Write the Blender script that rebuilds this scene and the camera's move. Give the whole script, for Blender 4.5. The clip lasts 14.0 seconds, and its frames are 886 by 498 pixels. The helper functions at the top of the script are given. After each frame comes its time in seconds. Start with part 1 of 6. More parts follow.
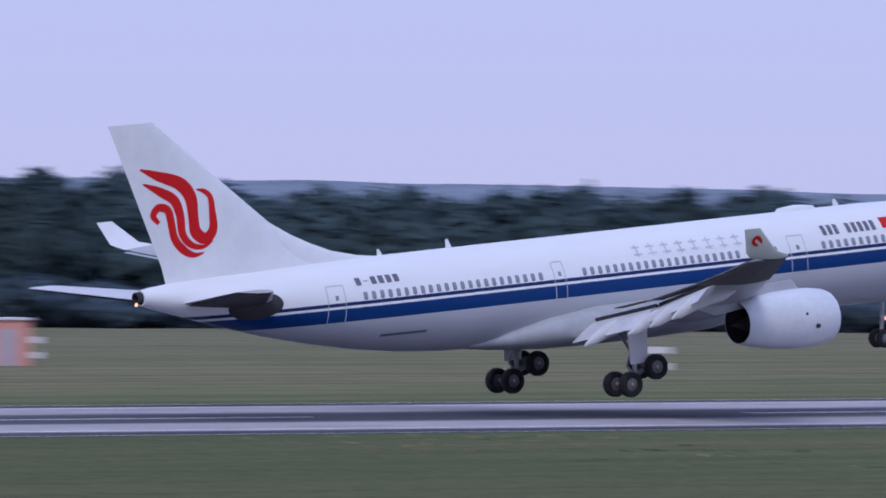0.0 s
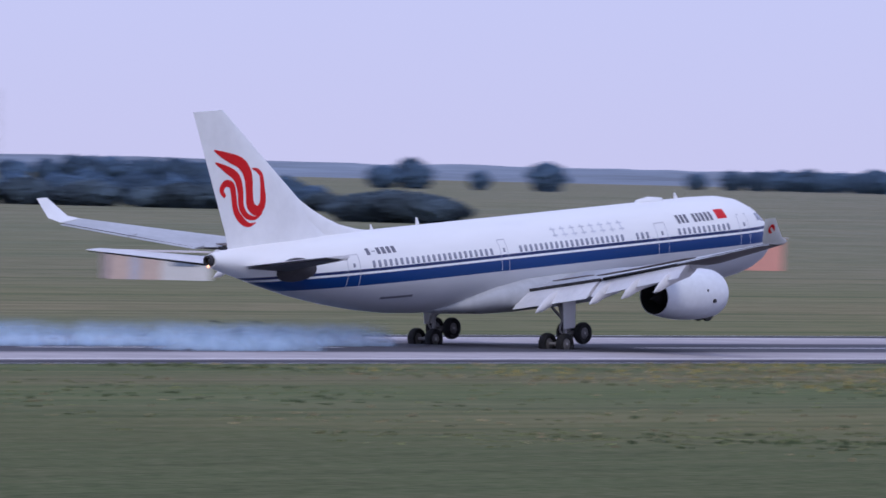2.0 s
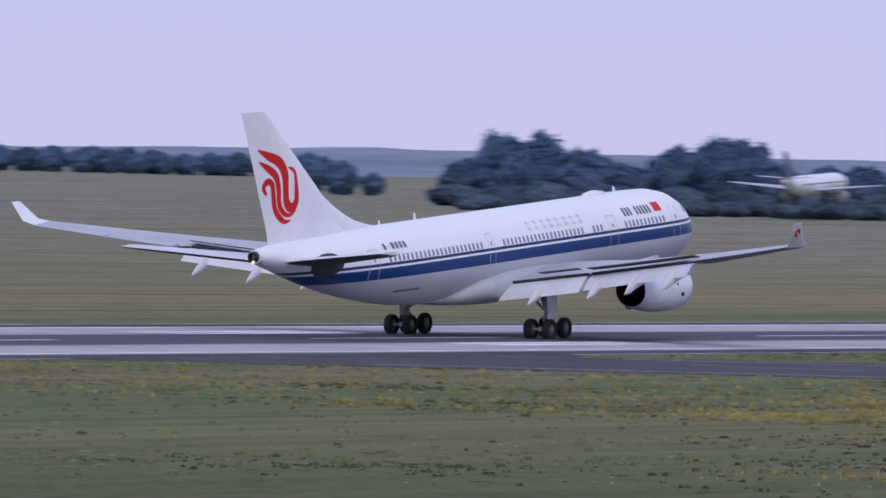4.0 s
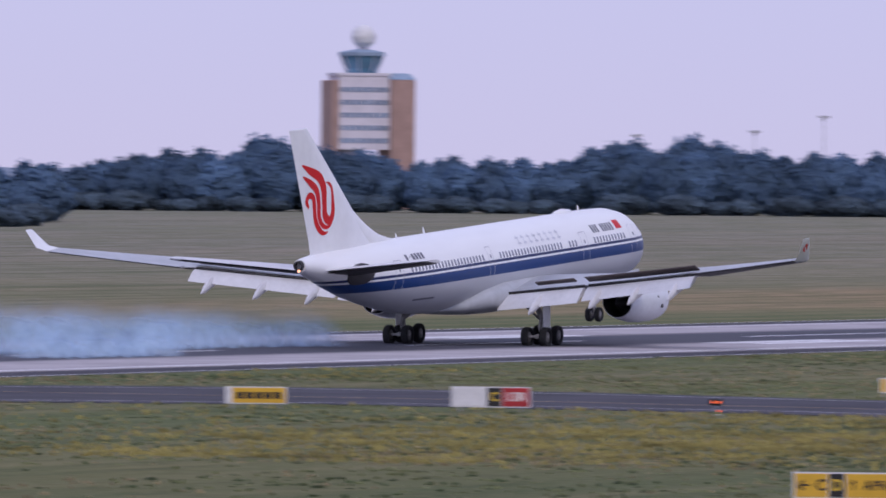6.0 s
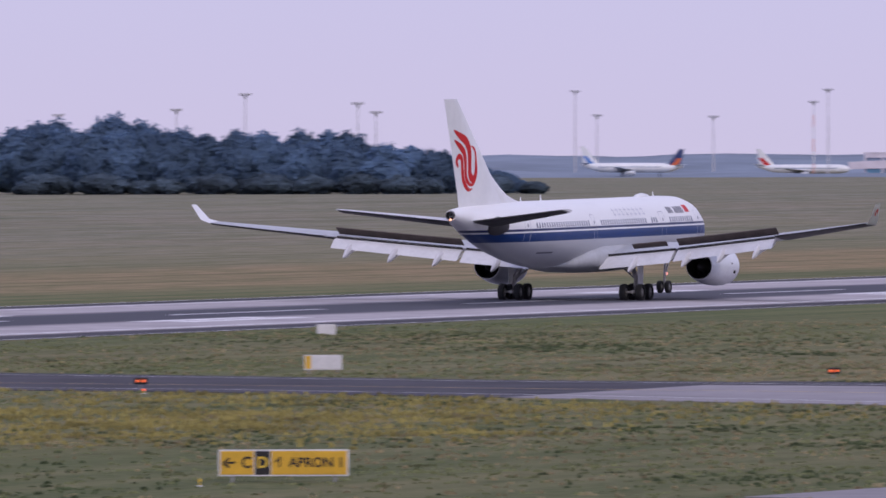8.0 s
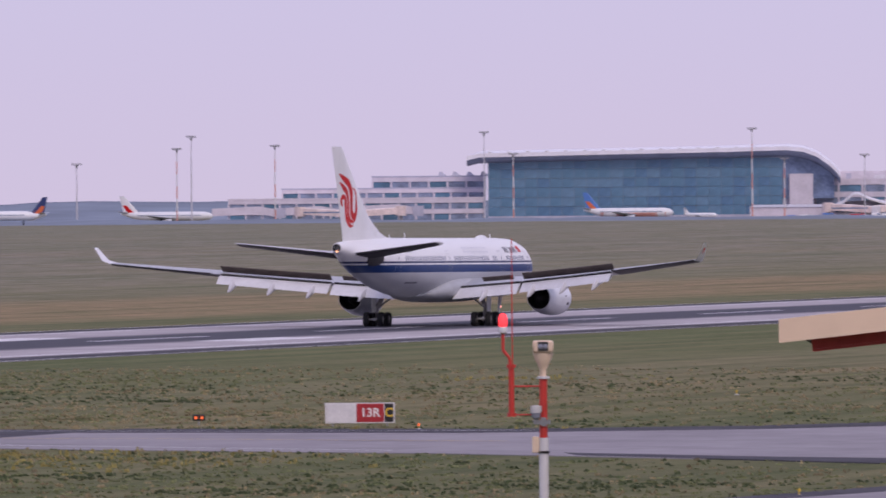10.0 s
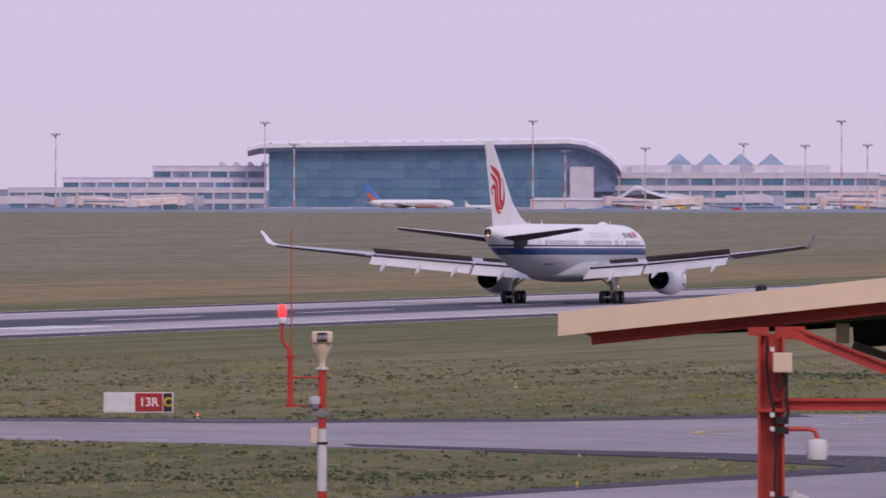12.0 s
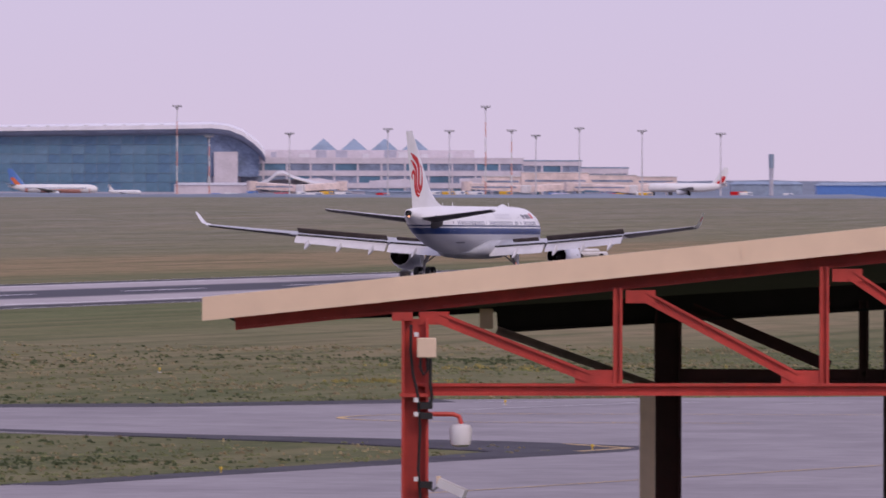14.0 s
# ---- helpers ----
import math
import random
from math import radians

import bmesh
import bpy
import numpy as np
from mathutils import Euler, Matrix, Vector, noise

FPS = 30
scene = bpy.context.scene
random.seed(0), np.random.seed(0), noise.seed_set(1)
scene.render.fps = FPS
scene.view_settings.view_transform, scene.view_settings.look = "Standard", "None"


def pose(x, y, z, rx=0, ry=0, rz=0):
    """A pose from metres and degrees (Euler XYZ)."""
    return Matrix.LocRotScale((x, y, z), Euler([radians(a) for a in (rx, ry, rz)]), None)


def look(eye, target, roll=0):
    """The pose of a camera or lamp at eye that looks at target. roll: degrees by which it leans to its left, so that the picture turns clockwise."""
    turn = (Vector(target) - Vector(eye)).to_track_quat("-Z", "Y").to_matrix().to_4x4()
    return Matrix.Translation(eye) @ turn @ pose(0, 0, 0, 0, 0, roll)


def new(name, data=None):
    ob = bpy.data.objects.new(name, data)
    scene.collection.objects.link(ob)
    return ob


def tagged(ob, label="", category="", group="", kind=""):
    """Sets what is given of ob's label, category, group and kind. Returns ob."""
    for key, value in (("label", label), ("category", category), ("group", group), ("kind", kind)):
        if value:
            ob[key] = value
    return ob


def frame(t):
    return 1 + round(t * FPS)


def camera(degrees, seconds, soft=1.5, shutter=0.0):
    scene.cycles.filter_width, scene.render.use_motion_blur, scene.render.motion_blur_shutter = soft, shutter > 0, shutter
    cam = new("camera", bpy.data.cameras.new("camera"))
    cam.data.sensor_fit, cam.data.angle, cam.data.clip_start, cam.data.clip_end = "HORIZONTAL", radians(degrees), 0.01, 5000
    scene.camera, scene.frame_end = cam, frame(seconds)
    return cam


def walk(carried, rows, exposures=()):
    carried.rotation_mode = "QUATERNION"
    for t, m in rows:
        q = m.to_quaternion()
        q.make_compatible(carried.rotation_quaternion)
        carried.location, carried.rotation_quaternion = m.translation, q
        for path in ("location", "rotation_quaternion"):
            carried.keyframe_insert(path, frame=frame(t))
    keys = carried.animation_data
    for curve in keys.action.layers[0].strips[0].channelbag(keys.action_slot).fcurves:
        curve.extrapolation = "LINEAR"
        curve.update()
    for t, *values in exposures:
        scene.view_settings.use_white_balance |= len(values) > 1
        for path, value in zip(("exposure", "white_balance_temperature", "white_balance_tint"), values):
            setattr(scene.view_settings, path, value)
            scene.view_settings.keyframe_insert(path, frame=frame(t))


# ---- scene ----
# The clip's lens closes in during the first seconds; with one lens the camera starts further back and glides forward.
# rows: seconds, eye x, eye y, heading from +Y towards +X, tilt, lean
EYE_Z = 12.16


def camera_pose(x, y, heading, tilt, lean):
    a, b = radians(heading), radians(tilt)
    eye = Vector((x, y, EYE_Z))
    return look(eye, eye + 100 * Vector((math.sin(a) * math.cos(b), math.cos(a) * math.cos(b), math.sin(b))), lean)


CAMERA_ROWS = [
    (0, 0.705, -146.83, 36.448, -0.302, 0.36),
    (0.5, -13.115, -138.07, 40.609, -0.391, -0.2),
    (1, -26.34, -127.853, 44.529, -0.369, 0.37),
    (1.5, -39.017, -117.259, 47.878, -0.527, 1.46),
    (2, -50.819, -106.732, 50.722, -0.509, 1.38),
    (2.5, -51.722, -89.57, 53.398, -0.51, 1.4),
    (3, -48.142, -72.097, 55.686, -0.514, 1.4),
    (3.5, -41.714, -54.945, 57.66, -0.519, 1.4),
    (4, -32.832, -38.203, 59.364, -0.525, 1.4),
    (4.5, -21.859, -22.301, 60.919, -0.531, 1.41),
    (5, -9.225, -8.402, 62.08, -0.465, 1.21),
    (5.5, 0, 0, 63.699, -0.411, 0.51),
    (6, 0, 0, 64.97, -0.419, 0.52),
    (6.5, 0, 0, 66.15, -0.49, 0.52),
    (7, 0, 0, 66.818, -0.523, 0.52),
    (9.5, 0, 0, 70.836, -0.35, -0.73),
    (10, 0, 0, 71.64, -0.282, -0.48),
    (10.5, 0, 0, 71.871, -0.334, -0.62),
    (11, 0, 0, 72.203, -0.329, -0.75),
    (11.5, 0, 0, 72.605, -0.298, -0.05),
    (12, 0, 0, 72.849, -0.336, 0.03),
    (12.5, 0, 0, 73.305, -0.354, 0.38),
    (13, 0, 0, 74.172, -0.29, 0.51),
    (13.5, 0, 0, 74.52, -0.32, 0.48),
    (14, 0, 0, 74.806, -0.416, 0.12),
]

cam = camera(4.869, 14.0, soft=1.6, shutter=0.5)
walk(cam, [(r[0], camera_pose(*r[1:])) for r in CAMERA_ROWS],
     exposures=[(0, -0.02, 5380, 9), (0.6, 0.06, 5480, 9), (2, 0.08, 5600, 9), (5, 0.03, 5900, 12), (7, 0.03, 6050, 13), (9.5, 0.03, 6500, 17), (12, 0.03, 6700, 19), (14, 0.03, 6800, 21)])

# ---- light: a hazy evening sky and a soft low sun behind the camera ----
SUN_EL, SUN_AZ = 42.0, 228.0   # azimuth from +Y towards +X


def make_world():
    w = bpy.data.worlds.new("evening_sky")
    scene.world = w
    w.use_nodes = True
    nt = w.node_tree
    nt.nodes.clear()
    out = nt.nodes.new("ShaderNodeOutputWorld")
    sky = nt.nodes.new("ShaderNodeTexSky")
    sky.sky_type, sky.sun_disc = "NISHITA", False
    sky.sun_elevation, sky.sun_rotation = radians(SUN_EL), radians(SUN_AZ)
    sky.dust_density, sky.air_density = 4.0, 1.5
    b1 = nt.nodes.new("ShaderNodeBackground")
    b1.inputs[1].default_value = 0.06
    nt.links.new(sky.outputs[0], b1.inputs[0])
    sep = nt.nodes.new("ShaderNodeSeparateXYZ")
    tc = nt.nodes.new("ShaderNodeTexCoord")
    nt.links.new(tc.outputs["Generated"], sep.inputs[0])
    ramp = nt.nodes.new("ShaderNodeValToRGB")
    cr = ramp.color_ramp
    cr.elements[0].position, cr.elements[0].color = 0.0, (0.62, 0.562, 0.735, 1)
    cr.elements[1].position, cr.elements[1].color = 0.5, (0.56, 0.58, 0.86, 1)
    e = cr.elements.new(0.02)
    e.color = (0.60, 0.57, 0.775, 1)
    nt.links.new(sep.outputs[2], ramp.inputs[0])
    b2 = nt.nodes.new("ShaderNodeBackground")
    b2.inputs[1].default_value = 1.03
    nt.links.new(ramp.outputs[0], b2.inputs[0])
    add = nt.nodes.new("ShaderNodeMixShader")
    add.inputs[0].default_value = 0.93
    nt.links.new(b1.outputs[0], add.inputs[1])
    nt.links.new(b2.outputs[0], add.inputs[2])
    nt.links.new(add.outputs[0], out.inputs[0])


make_world()
sun = bpy.data.lights.new("sun", "SUN")
sun.energy, sun.angle, sun.color = 1.1, radians(20), (1.0, 0.87, 0.74)
sun_ob = new("sun", sun)
sa, sb = radians(SUN_AZ), radians(SUN_EL)
sun_ob.matrix_world = look((math.sin(sa) * math.cos(sb) * 300, math.cos(sa) * math.cos(sb) * 300, math.sin(sb) * 300), (0, 0, 0))


# ---- materials ----
def mat(name, color, rough=0.6, metal=0.0, vary=0.15, scale=1.0, bump=0.0, fine=6.0, coat=0.0, rnd=0.0, tint=None, spec=0.5):
    """A surface with two scales of variation, in metres; tint: a second colour for the coarse patches."""
    m = bpy.data.materials.new(name)
    m.use_nodes = True
    nt = m.node_tree
    b = nt.nodes["Principled BSDF"]
    b.inputs["Roughness"].default_value, b.inputs["Metallic"].default_value = rough, metal
    b.inputs["Coat Weight"].default_value = coat
    b.inputs["Specular IOR Level"].default_value = spec
    geo = nt.nodes.new("ShaderNodeTexCoord")
    n1, n2 = nt.nodes.new("ShaderNodeTexNoise"), nt.nodes.new("ShaderNodeTexNoise")
    n1.inputs["Scale"].default_value, n2.inputs["Scale"].default_value = 1.0 / scale, fine / scale
    n1.inputs["Detail"].default_value, n2.inputs["Detail"].default_value = 3, 4
    for n in (n1, n2):
        nt.links.new(geo.outputs["Object"], n.inputs["Vector"])
    mix = nt.nodes.new("ShaderNodeMix")
    mix.data_type = "RGBA"
    second = tint or tuple(c * (1 - 2 * vary) for c in color)
    mix.inputs[6].default_value = (*color, 1)
    mix.inputs[7].default_value = (*second, 1)
    ramp = nt.nodes.new("ShaderNodeMapRange")
    ramp.inputs[1].default_value, ramp.inputs[2].default_value = 0.38, 0.66
    nt.links.new(n1.outputs[0], ramp.inputs[0])
    nt.links.new(ramp.outputs[0], mix.inputs[0])
    hsv = nt.nodes.new("ShaderNodeHueSaturation")
    nt.links.new(mix.outputs[2], hsv.inputs["Color"])
    val = nt.nodes.new("ShaderNodeMapRange")
    val.inputs[1].default_value, val.inputs[2].default_value = 0.3, 0.7
    val.inputs[3].default_value, val.inputs[4].default_value = 1 - vary, 1 + vary
    nt.links.new(n2.outputs[0], val.inputs[0])
    last = val.outputs[0]
    if rnd:
        oi = nt.nodes.new("ShaderNodeObjectInfo")
        r = nt.nodes.new("ShaderNodeMapRange")
        r.inputs[3].default_value, r.inputs[4].default_value = 1 - rnd, 1 + rnd
        nt.links.new(oi.outputs["Random"], r.inputs[0])
        mul = nt.nodes.new("ShaderNodeMath")
        mul.operation = "MULTIPLY"
        nt.links.new(last, mul.inputs[0])
        nt.links.new(r.outputs[0], mul.inputs[1])
        last = mul.outputs[0]
    nt.links.new(last, hsv.inputs["Value"])
    nt.links.new(hsv.outputs[0], b.inputs["Base Color"])
    if bump:
        bp = nt.nodes.new("ShaderNodeBump")
        bp.inputs["Strength"].default_value = bump
        bp.inputs["Distance"].default_value = 0.05 * scale
        nt.links.new(n2.outputs[0], bp.inputs["Height"])
        nt.links.new(bp.outputs[0], b.inputs["Normal"])
    return m


def glow(name, color, strength):
    m = bpy.data.materials.new(name)
    m.use_nodes = True
    b = m.node_tree.nodes["Principled BSDF"]
    b.inputs["Base Color"].default_value = (*color, 1)
    b.inputs["Emission Color"].default_value = (*color, 1)
    b.inputs["Emission Strength"].default_value = strength
    return m


def nodes_of(m):
    return m.node_tree, m.node_tree.nodes["Principled BSDF"]


def chain(nt, op, a, b=None):
    n = nt.nodes.new("ShaderNodeMath")
    n.operation = op
    for i, v in enumerate((a, b)):
        if v is None:
            continue
        if isinstance(v, (int, float)):
            n.inputs[i].default_value = v
        else:
            nt.links.new(v, n.inputs[i])
    return n.outputs[0]


def mixed(nt, fac, a, b):
    n = nt.nodes.new("ShaderNodeMix")
    n.data_type = "RGBA"
    for i, v in ((0, fac), (6, a), (7, b)):
        if isinstance(v, tuple):
            n.inputs[i].default_value = (*v, 1)
        elif isinstance(v, (int, float)):
            n.inputs[i].default_value = v
        else:
            nt.links.new(v, n.inputs[i])
    return n.outputs[2]


def livery():
    """White paint over a grey that is darkened for belly shade, with a thin and a broad blue cheatline at fixed heights
    of the body, slightly dirty.
    """
    m = mat("painted_fuselage", (0.8, 0.8, 0.8), 0.35, vary=0.03, scale=6, spec=0.22)
    nt, b = nodes_of(m)
    tc = nt.nodes.new("ShaderNodeTexCoord")
    sep = nt.nodes.new("ShaderNodeSeparateXYZ")
    nt.links.new(tc.outputs["Object"], sep.inputs[0])
    z = sep.outputs[2]

    def band(lo, hi):
        return chain(nt, "MULTIPLY", chain(nt, "GREATER_THAN", z, lo), chain(nt, "LESS_THAN", z, hi))
    n = nt.nodes.new("ShaderNodeTexNoise")
    n.inputs["Scale"].default_value, n.inputs["Detail"].default_value = 0.5, 5
    sc = nt.nodes.new("ShaderNodeMapping")
    sc.inputs["Scale"].default_value = (0.25, 1, 1.6)
    nt.links.new(tc.outputs["Object"], sc.inputs[0])
    nt.links.new(sc.outputs[0], n.inputs["Vector"])
    dirt = nt.nodes.new("ShaderNodeMapRange")
    dirt.inputs[1].default_value, dirt.inputs[2].default_value = 0.45, 0.75
    dirt.inputs[4].default_value = 0.3
    nt.links.new(n.outputs[0], dirt.inputs[0])
    white = mixed(nt, dirt.outputs[0], (0.82, 0.82, 0.82), (0.68, 0.68, 0.68))
    grey = mixed(nt, dirt.outputs[0], (0.52, 0.53, 0.56), (0.36, 0.36, 0.38))
    c = mixed(nt, chain(nt, "LESS_THAN", z, 5.2), white, grey)
    c = mixed(nt, band(5.14, 5.86), c, (0.005, 0.038, 0.165))
    c = mixed(nt, band(6.0, 6.19), c, (0.010, 0.022, 0.10))
    nt.links.new(c, b.inputs["Base Color"])
    return m


M = {
    "livery": livery(),
    "white": mat("white_paint", (0.80, 0.80, 0.80), 0.35, vary=0.03, scale=4, coat=0.2),
    "wing": mat("wing_grey_paint", (0.43, 0.44, 0.46), 0.38, vary=0.06, scale=3),
    "flap": mat("flap_grey_paint", (0.66, 0.65, 0.66), 0.4, vary=0.05, scale=2),
    # shade under wings and tailplanes put into a dark colour; seal plates too
    "shade_and_seal": mat("dark_shade_and_seal", (0.038, 0.034, 0.038), 0.6, vary=0.15),
    "spoiler": mat("spoiler_brown_underside", (0.11, 0.085, 0.075), 0.6, vary=0.15, scale=1),
    "cavity": mat("dark_cavity", (0.03, 0.028, 0.03), 0.7, vary=0.2),
    "pane": mat("dark_cabin_pane", (0.29, 0.30, 0.36), 0.15, vary=0.1),
    "red": mat("red_paint", (0.60, 0.010, 0.012), 0.4, vary=0.05, scale=2, spec=0.2),
    "ink": mat("dark_lettering", (0.15, 0.15, 0.19), 0.5, vary=0.1),
    "gold": mat("pale_lettering", (0.60, 0.61, 0.66), 0.4, vary=0.1),
    "line": mat("door_outline", (0.5, 0.5, 0.54), 0.5, vary=0.05),
    "nacelle": mat("nacelle_white_paint", (0.70, 0.72, 0.75), 0.3, vary=0.04, scale=2, coat=0.3),
    "metal": mat("bare_metal", (0.55, 0.54, 0.53), 0.35, 0.85, vary=0.1),
    "strut": mat("landing_gear_paint", (0.5, 0.48, 0.47), 0.45, 0.2, vary=0.2, scale=0.5),
    "rim": mat("brake_dusty_rim", (0.20, 0.19, 0.19), 0.5, 0.3, vary=0.2, scale=0.3),
    "tyre": mat("tyre_rubber", (0.018, 0.018, 0.02), 0.85, vary=0.25, scale=0.4),
    "navlight": glow("tail_light_glow", (1.0, 0.45, 0.25), 1.6),
}


# ---- building helpers ----
def mesh_of(name, bm, material, smooth=40.0):
    me = bpy.data.meshes.new(name)
    bmesh.ops.recalc_face_normals(bm, faces=bm.faces[:])
    if smooth:
        for f in bm.faces:
            f.smooth = True
        for e in bm.edges:
            if len(e.link_faces) == 2 and e.calc_face_angle(0) > radians(smooth):
                e.smooth = False
    bm.to_mesh(me)
    bm.free()
    me.materials.append(material)
    return me


def part(name, bm, material, parent, label="", at=None, smooth=40.0):
    ob = new(name, mesh_of(name, bm, material, smooth))
    ob.parent = parent
    if at is not None:
        ob.matrix_basis = at
    return tagged(ob, label)


def piece(name, me, parent, at):
    ob = new(name, me)
    ob.parent = parent
    ob.matrix_basis = at
    return ob


def empty(name, label, category, group="", at=None, kind=""):
    ob = new(name)
    ob.empty_display_size = 0.5
    if at is not None:
        ob.matrix_basis = at
    return tagged(ob, label, category, group, kind)


def box(bm, x0, x1, y0, y1, z0, z1, bevel=0.0):
    vs = [bm.verts.new((x, y, z)) for x in (x0, x1) for y in (y0, y1) for z in (z0, z1)]
    idx = ((0, 1, 3, 2), (4, 6, 7, 5), (0, 4, 5, 1), (2, 3, 7, 6), (0, 2, 6, 4), (1, 5, 7, 3))
    fs = [bm.faces.new([vs[i] for i in q]) for q in idx]
    if bevel:
        es = list({e for f in fs for e in f.edges})
        bmesh.ops.bevel(bm, geom=es, offset=bevel, segments=1, affect="EDGES")
    return bm


def boxed(*a, bevel=0.0):
    return box(bmesh.new(), *a, bevel=bevel)


def rings(bm, loops, close=True, caps=True):
    """Skin a list of rings of points."""
    rows = [[bm.verts.new(p) for p in loop] for loop in loops]
    n = len(rows[0])
    for a, b in zip(rows, rows[1:]):
        for i in range(n if close else n - 1):
            j = (i + 1) % n
            bm.faces.new((a[i], a[j], b[j], b[i]))
    if caps:
        bm.faces.new(rows[0])
        bm.faces.new(rows[-1])
    return bm


def tube(bm, p, q, r0, r1=None, n=10):
    p, q = Vector(p), Vector(q)
    d = (q - p).normalized()
    u = d.orthogonal().normalized()
    v = d.cross(u)
    r1 = r0 if r1 is None else r1
    return rings(bm, [[c + r * (math.cos(2 * math.pi * i / n) * u + math.sin(2 * math.pi * i / n) * v) for i in range(n)]
                      for c, r in ((p, r0), (q, r1))])


def beam(bm, p, q, w, h):
    """A square bar from p to q, w across and h high."""
    p, q = Vector(p), Vector(q)
    d = (q - p).normalized()
    side = Vector((0, 0, 1)).cross(d)
    side = side.normalized() if side.length > 0.01 else Vector((1, 0, 0))
    up = d.cross(side)
    return rings(bm, [[c + a * w / 2 * side + b * h / 2 * up for a, b in ((-1, -1), (1, -1), (1, 1), (-1, 1))] for c in (p, q)])


def lathe(bm, profile, n=28, axis="x"):
    """Turn (along, radius) pairs about an axis."""
    def at(a, r, i):
        c, s = r * math.cos(2 * math.pi * i / n), r * math.sin(2 * math.pi * i / n)
        return (a, c, s) if axis == "x" else (c, s, a)
    return rings(bm, [[at(a, max(r, 0.003), i) for i in range(n)] for a, r in profile])


def place(heading, r, z=0.0):
    """A spot r metres off at a heading from +Y towards +X."""
    a = radians(heading)
    return Vector((r * math.sin(a), r * math.cos(a), z))


def smooth01(a, b, x):
    t = min(max((x - a) / (b - a), 0), 1)
    return t * t * (3 - 2 * t)


# ---- ground ----
RUNWAY_Y = 310.9


def ground_z(x, y):
    """The field is level round the runway and rises gently towards the far woods and terminals."""
    r = math.hypot(x, y)
    return 2.6 * smooth01(900, 2700, r) * smooth01(350, 800, y)


def meadow():
    """Mown grass in bands along the runway, straw-coloured and reddish patches, yellow flowers."""
    m = mat("meadow_grass", (0.085, 0.10, 0.035), 0.95, vary=0.2, scale=9, bump=0.2, fine=9, spec=0.03)
    nt, b = nodes_of(m)
    tc = nt.nodes.new("ShaderNodeTexCoord")

    def noise_of(scale, stretch=(1, 1, 1), detail=4):
        mp = nt.nodes.new("ShaderNodeMapping")
        mp.inputs["Scale"].default_value = stretch
        nt.links.new(tc.outputs["Object"], mp.inputs[0])
        n = nt.nodes.new("ShaderNodeTexNoise")
        n.inputs["Scale"].default_value, n.inputs["Detail"].default_value = scale, detail
        nt.links.new(mp.outputs[0], n.inputs["Vector"])
        return n.outputs[0]

    def ramp(v, lo, hi):
        r = nt.nodes.new("ShaderNodeMapRange")
        r.inputs[1].default_value, r.inputs[2].default_value = lo, hi
        nt.links.new(v, r.inputs[0])
        return r.outputs[0]
    bands = ramp(noise_of(0.05, (0.07, 1, 1), 3), 0.44, 0.57)
    straw = ramp(noise_of(0.028, (0.16, 1, 1), 5), 0.47, 0.60)
    patch = ramp(noise_of(0.22, (0.35, 1, 1), 6), 0.42, 0.62)
    tuft = ramp(noise_of(1.3, (0.7, 1, 1), 6), 0.36, 0.66)
    rust = ramp(noise_of(0.018, (0.10, 1, 1), 4), 0.53, 0.64)
    fine = ramp(noise_of(4.0, (0.8, 1, 1), 4), 0.3, 0.7)
    c = mixed(nt, bands, (0.088, 0.122, 0.044), (0.180, 0.165, 0.080))
    c = mixed(nt, chain(nt, "MULTIPLY", straw, 0.75), c, (0.265, 0.222, 0.125))
    c = mixed(nt, chain(nt, "MULTIPLY", rust, 0.7), c, (0.290, 0.190, 0.115))
    # the mower leaves bands along the runway: green beside the shoulders, rusty and straw-coloured strips further off
    sep = nt.nodes.new("ShaderNodeSeparateXYZ")
    nt.links.new(tc.outputs["Object"], sep.inputs[0])

    def band_ramp(stops):
        wob = chain(nt, "MULTIPLY", chain(nt, "SUBTRACT", noise_of(0.02, (0.12, 1, 1), 5), 0.5), 28.0)
        pos = ramp(chain(nt, "ADD", sep.outputs[1], wob), 80, 980)
        r = nt.nodes.new("ShaderNodeValToRGB")
        el = r.color_ramp.elements
        while len(el) < len(stops):
            el.new(0.5)
        for e, (y, col) in zip(el, stops):
            e.position, e.color = (y - 80) / 900, (*col, 1)
        nt.links.new(pos, r.inputs[0])
        return r.outputs[0]
    # the farthest colours are lightened and blued: haze put into the grass
    west = band_ramp(((80, (.120, .128, .060)), (165, (.112, .125, .055)), (188, (.185, .160, .070)), (206, (.150, .150, .065)), (214, (.120, .130, .070)), (228, (.066, .125, .042)), (240, (.110, .135, .055)), (252, (.225, .165, .105)), (271, (.085, .120, .050)),
                      (340, (.130, .150, .065)), (375, (.205, .200, .110)), (420, (.300, .245, .155)), (470, (.225, .220, .125)), (560, (.285, .250, .180)), (700, (.250, .250, .180)), (980, (.300, .290, .230))))
    east = band_ramp(((80, (.140, .120, .075)), (135, (.185, .140, .090)), (160, (.095, .115, .052)), (176, (.130, .140, .070)), (190, (.330, .245, .155)), (222, (.300, .240, .145)), (238, (.150, .160, .075)), (270, (.105, .145, .058)),
                      (338, (.150, .165, .085)), (362, (.180, .175, .100)), (376, (.470, .300, .190)), (425, (.470, .305, .200)), (450, (.300, .255, .190)), (520, (.345, .300, .255)), (640, (.370, .320, .295)), (980, (.360, .330, .305))))
    mixd = nt.nodes.new("ShaderNodeMix")
    mixd.data_type = "RGBA"
    nt.links.new(ramp(chain(nt, "SUBTRACT", sep.outputs[0], chain(nt, "MULTIPLY", sep.outputs[1], 1.1)), 160, 560), mixd.inputs[0])
    nt.links.new(west, mixd.inputs[6])
